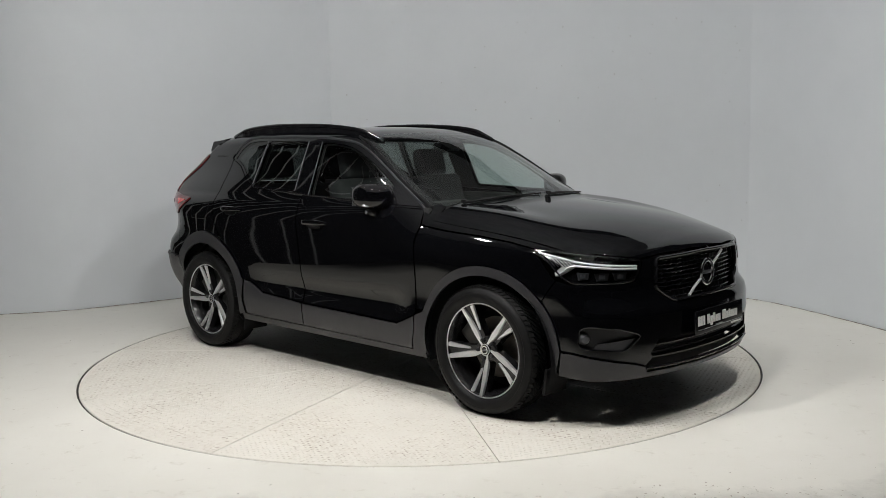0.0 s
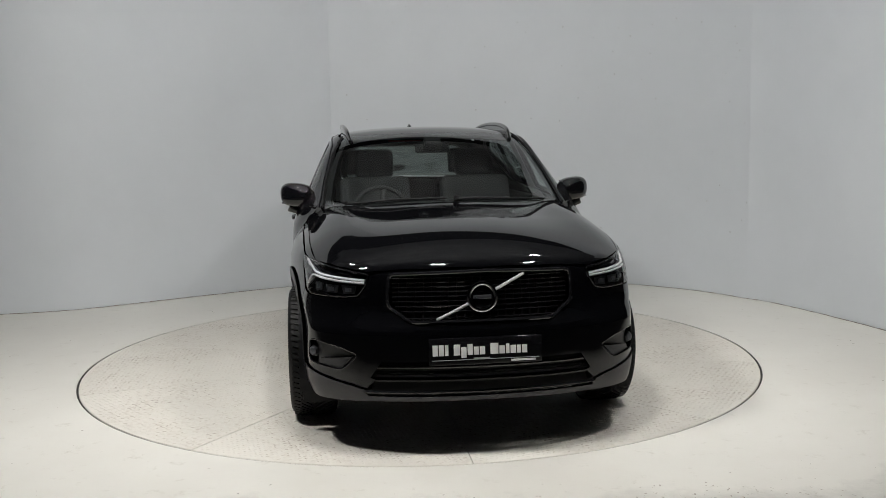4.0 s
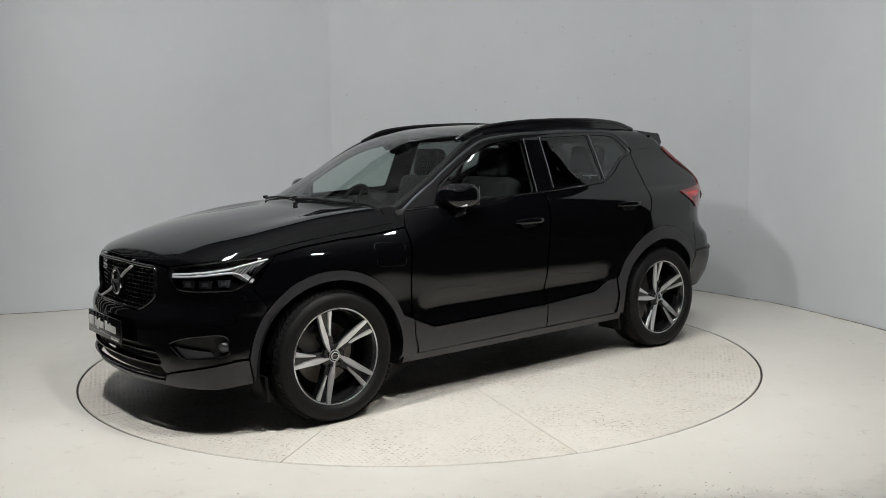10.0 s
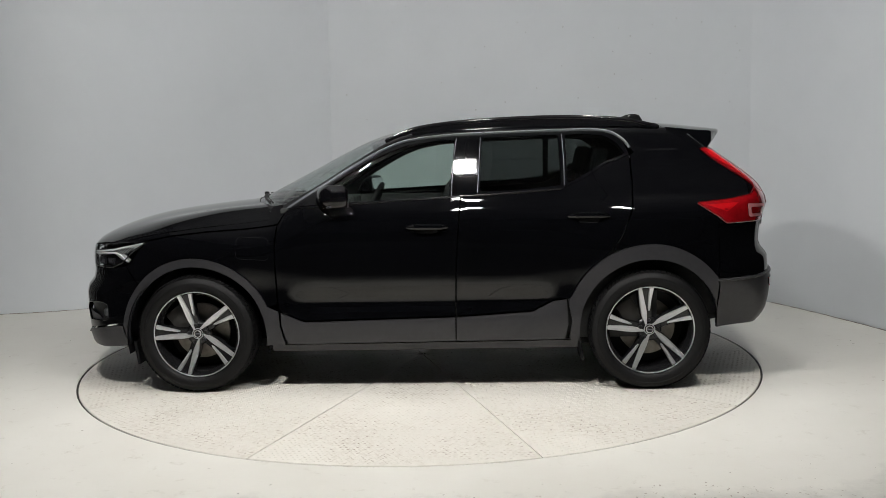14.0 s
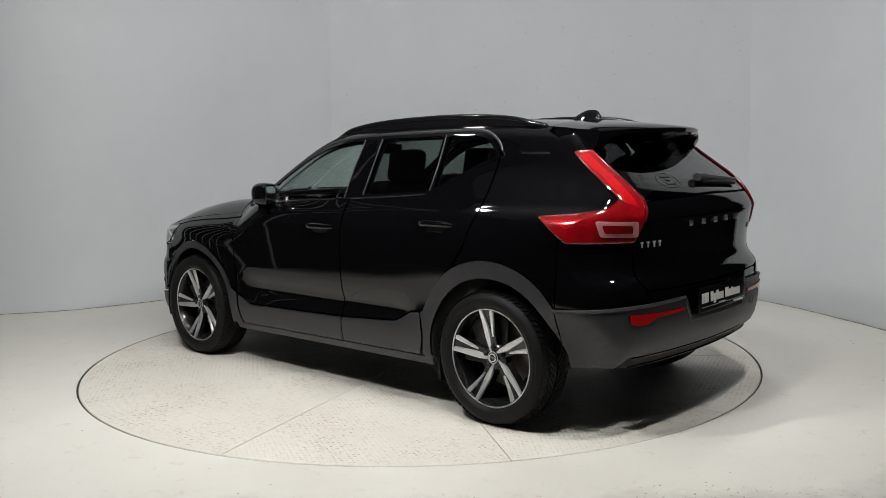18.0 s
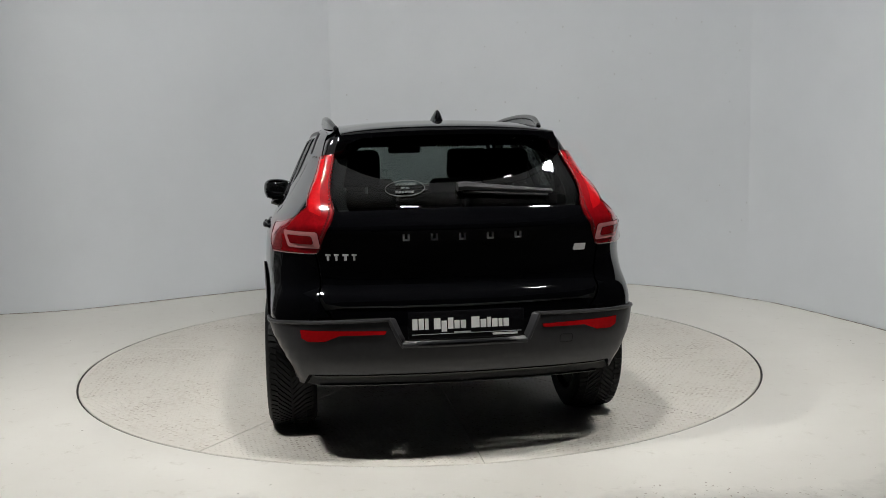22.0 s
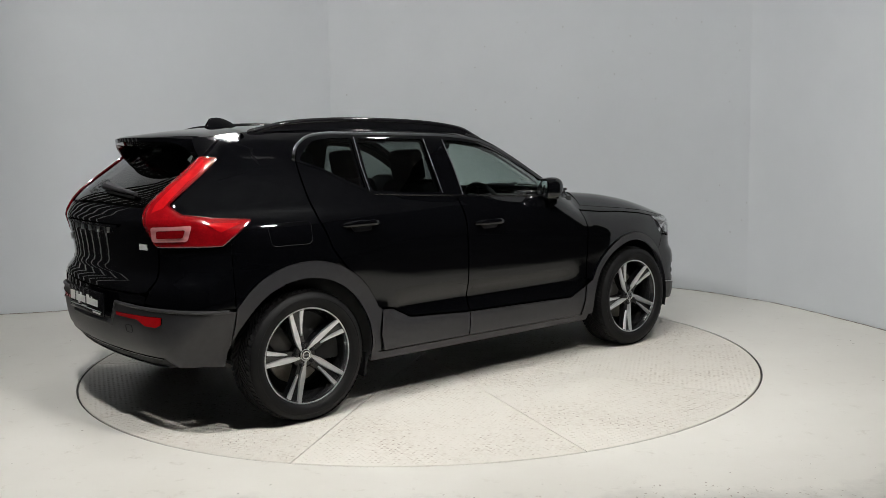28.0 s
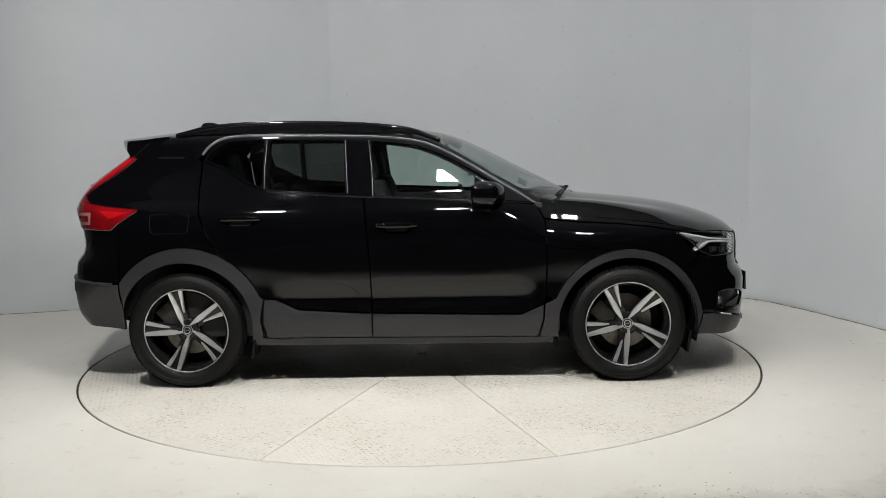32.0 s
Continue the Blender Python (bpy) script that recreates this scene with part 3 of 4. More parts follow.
BELT = [(-1.26, 1.385), (-1.12, 1.335), (-.98, 1.25), (-.84, 1.192), (-.55, 1.172), (-.245, 1.155), (.08, 1.14), (.44, 1.12), (.80, 1.093)]
ROOF_EDGE = [(-1.50, 1.525), (-1.3, 1.545), (-1.0, 1.562), (-.6, 1.573), (-.2, 1.555), (.05, 1.522), (.2, 1.468), (.4, 1.352), (.6, 1.228), (.83, 1.098)]
TAIL_LAMP = [(1.118, 1.095), (.93, 1.112), (.80, 1.134), (.728, 1.182), (.798, 1.30), (.876, 1.410), (.765, 1.416), (.675, 1.28), (.598, 1.174), (.597, 1.124), (.668, .983), (.985, .979), (1.062, 1.045)]
HEADLAMP = [(1.085, .913), (.90, .906), (.70, .888), (.535, .862), (.55, .81), (.585, .764), (.65, .755), (.89, .757), (.945, .785), (1.0, .85)]
GRILLE = [(-.44, .862), (0, .872), (.44, .862), (.446, .715), (.335, .642), (-.335, .642), (-.446, .715)]
FOG = [(.562, .492), (.66, .527), (.820, .545), (.868, .530), (.872, .446), (.845, .428), (.650, .414)]
INTAKE = [(-.462, .462), (.462, .462), (.515, .385), (.49, .375), (-.49, .375), (-.515, .385)]

for mode, s in (("side", 1), ("right", -1)):
    sgn = lambda poly: poly if s > 0 else flip(poly)
    split = [(-1.75, z) for z in (.66, .78, .90, 1.0)]
    upper_tail = conv("rear", sgn(TAIL_LAMP[1:6]), mode)
    quarter = ([(-1.262, 1.383), (-1.262, 1.20), (-1.25, 1.08), (-1.19, .92), (-1.13, .835)] + arc(*AR, 60, 143, 20)[2:] + split
               + [(-1.628, 1.093)] + upper_tail + [(-1.57, 1.49)] + ROOF_EDGE + DLO_TOP)
    corner = conv(mode, split, "rear") + conv("rear", sgn([(.975, .978), (.682, .982), (.660, .80), (.63, .742), (.60, .70), (.73, .678)]), "rear")
    panel("quarter_panel", [(mode, quarter), ("rear", corner)], PAINT, CAR, step=.03)
    panel("front_fender", [(mode, [(.853, 1.0), (1.04, .98), (1.28, .965), (1.5, .942), (1.645, .915), (1.70, .86), (1.755, .79), (1.785, .765), (1.715, .66)] + arc(*AF, 41, 158, 26) + [(.855, .53), (.861, .75)])], PAINT, CAR)
    fd = [(.805, 1.09), (.848, 1.0), (.856, .75), (.85, .54), (.84, .492), (.70, .432), (-.205, .452), (-.212, .75), (-.226, .95), (-.243, 1.152)] + BELT[6:-1]
    door = panel("front_door", [(mode, fd)], PAINT, CAR)
    panel("door_cladding", [(mode, [(.838, .486), (.698, .426), (-.206, .446), (-.206, .30), (.80, .288), (.835, .40)])], CLAD, door, "charcoal textured door cladding", off=.006)
    rd = [(-.249, 1.155), (-.231, .95), (-.217, .75), (-.21, .452), (-.66, .478), (-.79, .545), (-.868, .553)] + arc(AR[0], AR[1], AR[2] + .002, 22, 58, 12) + [(-1.125, .84), (-1.185, .92), (-1.245, 1.08), (-1.257, 1.20), (-1.257, 1.383)] + BELT[1:5]
    door = panel("rear_door", [(mode, rd)], PAINT, CAR)
    panel("door_cladding", [(mode, [(-.862, .546), (-.79, .538), (-.66, .472), (-.211, .446), (-.211, .30), (-.85, .305), (-.875, .40)])], CLAD, door, "charcoal textured door cladding", off=.006)
    panel("sill", [(mode, [(.90, .285), (.82, .284), (-.86, .300), (-.93, .31), (-.93, .250), (.90, .238)])], CLAD, CAR, "charcoal plastic sill")
    panel("arch_trim", [(mode, arc(*AF, 7, 158, 32) + [(.846, .492), (.841, .40), (.812, .288), (.92, .285)] + arc(*WF, 190, -6, 36) + [(1.79, .285)])], CLAD, CAR, "charcoal wheel-arch trim", off=.010)
    panel("arch_trim", [(mode, [(-.866, .545)] + arc(*AR, 22, 145, 30) + [(-1.75, .64), (-1.75, .47)] + arc(*WR, 166, -10, 36) + [(-.90, .305), (-.875, .31), (-.892, .42)])], CLAD, CAR, "charcoal wheel-arch trim", off=.010)

    # windows in their frame
    w_front = rounded([(.60, 1.125), (.545, 1.228), (.43, 1.30), (.31, 1.368), (.20, 1.42), (.08, 1.463), (-.10, 1.488), (-.212, 1.492), (-.178, 1.158)], .03)
    w_rear = rounded([(-.358, 1.182), (-.376, 1.500), (-.835, 1.512), (-.842, 1.212), (-.60, 1.192)], .025)
    w_quarter = rounded([(-.875, 1.510), (-1.0, 1.512), (-1.115, 1.500), (-1.185, 1.455), (-1.235, 1.392), (-1.12, 1.352), (-.98, 1.272), (-.878, 1.222)], .02)
    frame_line = BELT + DLO_TOP[1:-1]
    trim = panel("window_surround", [(mode, frame_line, w_front, w_rear, w_quarter)], PAINT, CAR, "gloss black pillars and window frame", off=-.004)
    panel("window_pane", [(mode, w_front)], GLASS_CLEAR, trim, "green tinted front side window", off=-.007, thick=.003, gap=0).visible_shadow = False
    panel("window_pane", [(mode, w_rear)], GLASS_DARK, trim, "dark privacy side window", off=-.007, thick=.003, gap=0)
    panel("window_pane", [(mode, w_quarter)], GLASS_DARK, trim, "dark privacy quarter window", off=-.007, thick=.003, gap=0)
    panel("pillar_lining", [(mode, frame_line, w_front, w_rear, w_quarter)], TRIM, CAR, "dark inner pillar trim", off=-.034, thick=.004, gap=-.01)
    # added rod that gives the pillar its dark outline beside the windscreen
    part("pillar_seal", tube(run(mode, spline(ROOF_EDGE[5:], 4), .002), .010, 8, flat=.7, up=(0, s, 0)), MATTE, CAR, "black rod outlining the pillar along the windscreen")
    panel("scuttle_corner", [(mode, [(.805, 1.097), (.845, 1.118), (.905, 1.105), (.925, 1.03), (.868, 1.010), (.852, 1.01)])], PAINT, CAR, off=-.002, gap=0, step=.02)
    part("window_strip", tube(run(mode, spline(DLO_TOP[:-1] + [(-1.262, 1.425)], 4), .001), .0085, 8, flat=.35, up=(0, s, 0)), STRIP, CAR, "dull metal strip over the windows")
    for line in ([(-.858, 1.212), (-.862, 1.35), (-.856, 1.512)], [(-.190, 1.155), (-.200, 1.33), (-.222, 1.495)], [(-.345, 1.178), (-.357, 1.34), (-.367, 1.50)]):
        part("pillar_strip", tube(run(mode, line, .0005), .0028, 6), STRIP, CAR, "slim dull strip between the windows")
    part("belt_strip", tube(run(mode, spline(BELT[3:], 4), .001), .006, 6), GLOSS, CAR)

    # lamps
    lamp = panel("tail_lamp", [("rear", sgn(TAIL_LAMP))], REDLENS, CAR, "bright red L-shaped tail lamp", off=.007, thick=.03, gap=.001, step=.03)
    panel("pillar_cap", [("rear", sgn([(.900, 1.395), (.874, 1.414), (.765, 1.421), (.700, 1.482), (.80, 1.515), (.96, 1.49)]))], PAINT, CAR, "black trim corner over the tail lamp", off=-.003, gap=0, step=.03)
    panel("lamp_back", [("rear", sgn(TAIL_LAMP))], MATTE, lamp, "dark lamp housing", off=-.026, thick=.012, gap=-.004, step=.05)
    rim_line = rounded(sgn(TAIL_LAMP), .012, 3)
    part("lens_edge", tube(run("rear", dense(list(rim_line), .03).tolist() + [rim_line[0]], .004), .0055, 6), REDDEEP, lamp, "dark red lens edge")
    panel("lens_insert", [("rear", rounded(sgn([(.855, 1.085), (.655, 1.08), (.650, 1.005), (.83, 1.008)]), .015))], PINKLENS, lamp, "pale pink clear insert", off=.010, thick=.004, gap=0, step=.02)
    panel("lens_centre", [("rear", rounded(sgn([(.825, 1.066), (.685, 1.062), (.680, 1.024), (.81, 1.026)]), .01))], REDLENS, lamp, off=.013, thick=.004, gap=0, step=.02)
    panel("lens_bar", [("rear", sgn([(.850, 1.395), (.800, 1.398), (.722, 1.29), (.655, 1.18), (.648, 1.145), (.712, 1.168), (.768, 1.285)]))], REDGLOW, lamp, "bright smooth red light strip", off=.0078, thick=.001, gap=0, step=.02)
    for q in spline(sgn([(.752, 1.398), (.683, 1.30), (.620, 1.185), (.615, 1.125), (.640, 1.06)]), 7):
        c = run("rear", [q], .007)[0]
        part("lens_bead", lathe([(.001, .0022), (.0042, .0015), (.006, 0)], 8, "z", m=Matrix.Translation(c) @ Vector(slope(lay("rear", [q]))[0]).to_track_quat("Z", "Y").to_matrix().to_4x4()), REDDEEP, lamp)
    panel("lens_wing", [("rear", sgn([(1.07, 1.082), (.90, 1.092), (.98, 1.045)]))], REDGLOW, lamp, off=.0078, thick=.001, gap=0, step=.02)
    head = panel("headlamp", [("front", sgn(HEADLAMP))], GLOSS, CAR, "clear headlamp with a white hammer-shaped light guide", off=-.035, thick=.01, gap=.004, step=.03)
    panel("lens", [("front", sgn(HEADLAMP))], LENS, head, "clear lens", off=.003, thick=.012, gap=.002, step=.03)
    guide = lambda pts, r: part("light_guide", tube(run("front", spline(sgn(pts), 4), -.012), r, 6), LED, head, "white light guide")
    guide([(.556, .835), (.70, .845), (.86, .863), (.93, .880), (1.05, .905)], .0060)
    guide([(.558, .823), (.70, .830), (.86, .845), (.91, .835), (.945, .808), (.975, .792)], .0060)
    panel("guide_wing", [("front", sgn([(.87, .848), (.93, .805), (.97, .788), (.985, .803), (.945, .838), (1.03, .890), (1.04, .903), (.92, .876)]))], SILVER, head, "grey ribbed guide end", off=-.016, thick=.01, gap=0, step=.03)
    panel("guide_bed", [("front", sgn([(.550, .842), (.556, .812), (.70, .820), (.86, .838), (.95, .852), (1.03, .896), (.90, .884), (.70, .850)]))], STRIP, head, off=-.020, thick=.008, gap=0, step=.03)
    for u, z, w in ((.645, .785, .040), (.745, .785, .040), (.845, .792, .034)):
        panel("reflector", [("front", sgn([(u - w, z + .018), (u + w, z + .020), (u + w * .7, z - .020), (u - w * .8, z - .018)]))], STRIP, head, off=-.028, thick=.01, gap=0, step=.03)
        panel("projector", [("front", sgn([(u - w * .4, z + .009), (u + w * .4, z + .010), (u + w * .4, z - .010), (u - w * .4, z - .009)]))], SATIN, head, off=-.022, thick=.006, gap=0, step=.03)
    for q in (.905, .922, .939, .956, .973, .990, 1.007):
        panel("lens_rib", [("front", sgn([(q - .030, .838), (q - .025, .836), (q + .010, .878), (q + .005, .880)]))], STRIP, head, off=-.012, thick=.006, gap=0, step=.03)
    edge = rounded(sgn(HEADLAMP), .012, 3).tolist()
    part("lens_edge", tube(run("front", dense(edge, .03).tolist() + [edge[0]], -.002), .004, 6), GLOSS, head)

hood_side = [(1.825, .768), (1.6, .795), (1.35, .805), (1.1, .808), (.90, .802)]
hood_top = [(2.160, 0), (2.146, .25), (2.113, .44), (2.088, .53), (2.050, .60), (2.000, .662), (1.91, .722)] + hood_side
cowl = [(.93, .70), (1.05, .42), (1.11, .15), (1.12, 0)]
whole = hood_top + cowl[:-1] + [(x, -y) for x, y in (cowl[::-1] + hood_top[::-1])][:-1]
drop = lambda mode, k: conv("top", [(x, k * y) for x, y in hood_side], mode) + [(.865, 1.005), (1.04, .985), (1.28, .970), (1.5, .947), (1.645, .920), (1.76, .906)]
panel("bonnet", [("top", whole), ("side", drop("side", 1)), ("right", drop("right", -1))], PAINT, CAR, "black bonnet", gap=.001, step=.05)

ws_edge = [tuple(p) for p in conv("side", ROOF_EDGE[4:], "top")]
ws_side = [(x - .004, y - .016) for x, y in ws_edge[1:]]
screen = [(.215, 0), (.185, .25), (.10, .47)] + ws_side + [(.93, .66), (1.06, .40), (1.115, .15), (1.125, 0)]
screen = screen + [(x, -y) for x, y in screen[::-1][1:-1]]
ws = panel("windscreen", [("top", screen)], GLASS_SCREEN, CAR, "clear raked windscreen", off=-.004, thick=.004, gap=0, step=.05)
ws.visible_shadow = False
panel("windscreen_border", [("top", screen, inset(screen, .032))], MATTE, CAR, "black printed border of the windscreen", off=-.010, thick=.002, gap=0, step=.05)
roof_side = [(x, y + .012) for x, y in conv("side", ROOF_EDGE[:6], "top")]
roof = [(-1.50, 0)] + roof_side + [(.105, .48), (.19, .25), (.22, 0)]
roof = roof + [(x, -y) for x, y in roof[::-1][1:-1]]
panel("roof", [("top", roof)], PAINT, CAR, off=-.004, gap=0)
panel("cowl_panel", [("top", [(1.135, 0), (1.12, .16), (1.055, .43), (.93, .70), (.86, .76), (.80, .74), (.90, .62), (1.0, .40), (1.06, .15), (1.07, 0), (1.06, -.15), (1.0, -.40), (.90, -.62), (.80, -.74), (.86, -.76), (.93, -.70), (1.055, -.43), (1.12, -.16)])], MATTE, CAR, off=-.008)

# tailgate
both = lambda half: half + [(-u, v) for u, v in half[::-1]]
gate = panel("tailgate", [("rear", both([(0, 1.183), (.597, 1.170), (.600, 1.124), (.675, .982), (.655, .80), (.62, .755), (.55, .742), (0, .738)]))], PAINT, CAR, "black tailgate", step=.022)
rw = panel("rear_window", [("rear", both([(0, 1.492), (.70, 1.478), (.785, 1.430), (.760, 1.419), (.670, 1.283), (.593, 1.178), (0, 1.190)]))], GLASS_DARK, gate, "dark tinted rear window", off=-.003, thick=.003, gap=.001)
for k in (1, -1):
    panel("pillar_trim", [("rear", [(k * u, v) for u, v in [(.80, 1.43), (.66, 1.27), (.575, 1.175), (.53, 1.175), (.60, 1.27), (.70, 1.44)]])], MATTE, gate, off=-.02, thick=.006, gap=0, step=.05)
panel("bumper_top", [("rear", both([(0, .733), (.55, .737), (.61, .73), (.59, .688), (.345, .690), (.29, .56), (0, .56)]))], PAINT, CAR, off=-.006)
panel("rear_bumper", [("rear", conv("side", [(-1.75, .65)], "rear") + [(.73, .675), (.345, .685), (.29, .562), (-.29, .562), (-.345, .685), (-.73, .675)]
      + conv("right", [(-1.75, .65), (-1.75, .47), (-1.758, .42), (-1.763, .345)], "rear") + [(-.90, .350), (-.76, .375), (-.71, .430), (0, .430), (.71, .430), (.76, .375), (.90, .350)] + conv("side", [(-1.763, .345), (-1.758, .42), (-1.75, .47)], "rear"))], CLAD, CAR, "charcoal textured rear bumper", off=.012)
edge = conv("side", [(-1.74, .648)], "rear") + [(.73, .672), (.35, .682), (.295, .560), (-.295, .560), (-.35, .682), (-.73, .672)] + conv("right", [(-1.74, .648)], "rear")
part("bumper_edge", tube(run("rear", [q for a, b in zip(edge, edge[1:]) for q in zip(np.linspace(a[0], b[0], 9)[:-1], np.linspace(a[1], b[1], 9)[:-1])], .010), .009, 8), CLAD, CAR, "rounded upper edge of the bumper")
out = spline([(.362, .686), (.345, .680), (.325, .640), (.300, .575), (.275, .556), (0, .554), (-.275, .556), (-.300, .575), (-.325, .640), (-.345, .680), (-.362, .686)], 5)
into = spline([(.318, .690), (.308, .680), (.292, .640), (.272, .600), (.255, .590), (0, .588), (-.255, .590), (-.272, .600), (-.292, .640), (-.308, .680), (-.318, .690)], 5)
bm = bmesh.new()
rows_ = [[bm.verts.new(v) for v in run("rear", line, d)] for line, d in ((out, .014), (out * .35 + into * .65, -.004), (into, -.030))]
for a, b in zip(rows_, rows_[1:]):
    for i in range(len(a) - 1):
        bm.faces.new((a[i], a[i + 1], b[i + 1], b[i]))
bmesh.ops.recalc_face_normals(bm, faces=bm.faces)
part("recess_bevel", bm, CLAD, CAR, "sloped charcoal edge of the plate recess", angle=60)
panel("lower_trim", [("rear", both([(0, .427), (.70, .427), (.752, .376), (.70, .366), (.4, .368), (0, .370)]))], MATTE, CAR, "black lower trim", off=.006)
for z in (.424, .372):
    part("trim_line", tube(run("rear", [(u, z) for u in np.linspace(-.69, .69, 30)], .010), .005, 6), GLOSS, CAR)
for k in (1, -1):
    panel("rear_reflector", [("rear", [(k * u, v) for u, v in [(.725, .640), (.36, .634), (.368, .616), (.56, .614), (.62, .588), (.69, .586), (.72, .602)]])], REDGLOW, CAR, "red bumper reflector", off=.017, thick=.01, gap=.001, step=.03)

# nose
fender_line = [(1.785, .765), (1.715, .66), (1.802, .48), (1.822, .41)]
left, right_ = conv("side", fender_line, "front"), conv("right", fender_line, "front")
nose = ([(0, .882), (.44, .876), (.525, .862), (.542, .81), (.578, .757), (.65, .748), (.90, .750)] + left + [(.90, .408), (.60, .352), (.535, .332), (.50, .366), (0, .366), (-.50, .366), (-.535, .332), (-.60, .352), (-.90, .408)]
        + right_[::-1] + [(-.90, .750), (-.65, .748), (-.578, .757), (-.542, .81), (-.525, .862), (-.44, .876)])
panel("front_bumper", [("front", nose, rounded(GRILLE, .03), rounded(FOG, .03), rounded(flip(FOG), .03), INTAKE)], PAINT, CAR, "black front bumper", gap=.002)
lip_l, lip_r = conv("side", [(1.822, .402), (1.79, .275)], "front"), conv("right", [(1.822, .402), (1.79, .275)], "front")
panel("bumper_cladding", [("front", [(.90, .402), (.60, .346), (.535, .326), (.53, .300), (0, .298), (-.53, .300), (-.535, .326), (-.60, .346), (-.90, .402)] + lip_r + [(-.80, .262), (-.5, .270), (0, .272), (.5, .270), (.80, .262)] + lip_l[::-1])], CLAD, CAR, "charcoal front apron", off=.008)
panel("lower_intake", [("front", [(-.51, .36), (.51, .36), (.53, .30), (-.53, .30)])], MATTE, CAR, off=-.03)
panel("intake_back", [("front", [(-.52, .47), (.52, .47), (.55, .37), (-.55, .37)])], MATTE, CAR, off=-.05)
for z in (.405, .432):
    part("intake_slat", tube(run("front", [(u, z) for u in np.linspace(-.49, .49, 24)], -.02), .009, 6), GLOSS, CAR)
part("lip_blade", tube(run("front", [(u, .318) for u in np.linspace(-.54, .54, 24)], .004), .012, 8, flat=.6), GLOSS, CAR, "gloss black lip blade")
# ---- the car: wheels ----
def tyre_tread(n=72, rim=.3565):
    """Slanted rubber blocks round the tyre."""
    V, F = [], []
    for row, (y0, y1, lean, w) in enumerate(((-.107, -.070, .05, .74), (-.066, -.006, .24, .70), (.006, .066, -.24, .70), (.070, .107, -.05, .74))):
        for k in range(n):
            a0 = 2 * math.pi * (k + .5 * (row % 2)) / n - (lean * .35 if row == 3 else 0)
            da = 2 * math.pi / n * w
            base = len(V)
            for r in (rim - .009, rim):
                for a, y in ((a0, y0), (a0 + da, y0), (a0 + da + lean * .7, y1), (a0 + lean * .7, y1)):
                    rr = r - (.0075 if abs(y) > .09 and r == rim else 0)
                    V.append((rr * math.cos(a), y, rr * math.sin(a)))
            F += [tuple(base + i for i in f) for f in ((4, 5, 6, 7), (0, 1, 5, 4), (1, 2, 6, 5), (2, 3, 7, 6), (3, 0, 4, 7))]
    return mesh_of("tread", V, F, RUBBER)


def wheel():
    """One wheel, its outer face towards +y."""
    rim = part("wheel", lathe([(.262, .086), (.258, .097), (.250, .097), (.246, .088), (.236, .070), (.228, -.02), (.225, -.10), (.24, -.115), (.252, -.115)], 72), RIMBLACK, CAR, "black and machined five double-spoke alloy wheel")
    part("tyre", lathe([(.250, -.112), (.262, -.118), (.300, -.124), (.330, -.117), (.3445, -.100), (.3475, -.06), (.3475, .06), (.3445, .100), (.330, .117), (.312, .123), (.309, .1215), (.300, .124), (.285, .1225), (.270, .114), (.262, .100), (.252, .092)], 96), RUBBER, rim, "worn black rubber tyre")
    linked("tread", tyre_tread(), rim)
    part("rim_edge", lathe([(.2635, .086), (.2615, .0985), (.2575, .1005), (.2535, .0985), (.252, .090)], 72), ALLOY, rim, "bright machined rim edge")
    part("inner_barrel", lathe([(.235, -.09), (.06, -.085), (.001, -.085)], 48), MATTE, rim)
    part("brake_disc", lathe([(.001, -.03), (.168, -.03), (.168, -.05), (.001, -.05)], 48), STEEL, rim, "grey steel brake disc")
    part("caliper", box((.11, .07, .15), pose(.122, -.012, .080, 0, 38, 0), .015), CALIPER, rim, "dark grey brake caliper")
    dish = lambda r: .060 + .032 * (r / .25) ** 2
    spot = lambda r, a, y: (-r * math.cos(a), y, r * math.sin(a))

    def bar(rows, deep, wall):
        """A bar from the hub to the rim: rows of radius, two edge angles."""
        bm = bmesh.new()
        top = [[bm.verts.new(spot(r, a, dish(r) + deep)) for a in e] for r, *e in rows]
        low = [[bm.verts.new(spot(r, a, dish(r) + deep - wall)) for a in (e[0] + .004 / r, e[1] - .004 / r)] for r, *e in rows]
        for i in range(len(rows) - 1):
            bm.faces.new((top[i][0], top[i][1], top[i + 1][1], top[i + 1][0]))
            bm.faces.new((top[i][0], top[i + 1][0], low[i + 1][0], low[i][0]))
            bm.faces.new((top[i][1], low[i][1], low[i + 1][1], top[i + 1][1]))
        for e in (0, -1):
            bm.faces.new((top[e][0], low[e][0], low[e][1], top[e][1]))
        bmesh.ops.recalc_face_normals(bm, faces=bm.faces)
        return bm

    for k in range(5):
        a0 = radians(112 - 72 * k)
        lean = lambda r: math.asin(.013 / r) - math.asin(.013 / .25)
        wide = lambda r: float(np.interp(r, (.03, .06, .10, .14, .20, .252), (.005, .009, .0145, .0145, .0115, .0095)))
        main = [(r, a0 + lean(r) + wide(r) / r, a0 + lean(r) - wide(r) / r) for r in (.034, .05, .075, .10, .13, .17, .21, .2525)]
        part("spoke_face", bar(main, .006, .012), ALLOY, rim, "bright machined main spoke face", smooth=False)
        side = [(r, a0 - radians(12.6 + 3.0 * (r - .11) / .14) + w / r, a0 - radians(12.6 + 3.0 * (r - .11) / .14) - w / r) for r, w in ((.110, .0006), (.125, .0038), (.17, .0066), (.2525, .0108))]
        part("spoke_face", bar(side, .004, .010), ALLOY, rim, "bright machined side spoke face", smooth=False)
        back = [(r, a + .005 / r, a0 - radians(d)) for (r, a, b), d in zip(main[1:], (27, 25, 21, 17.5, 17, 17.2, 18.2))]
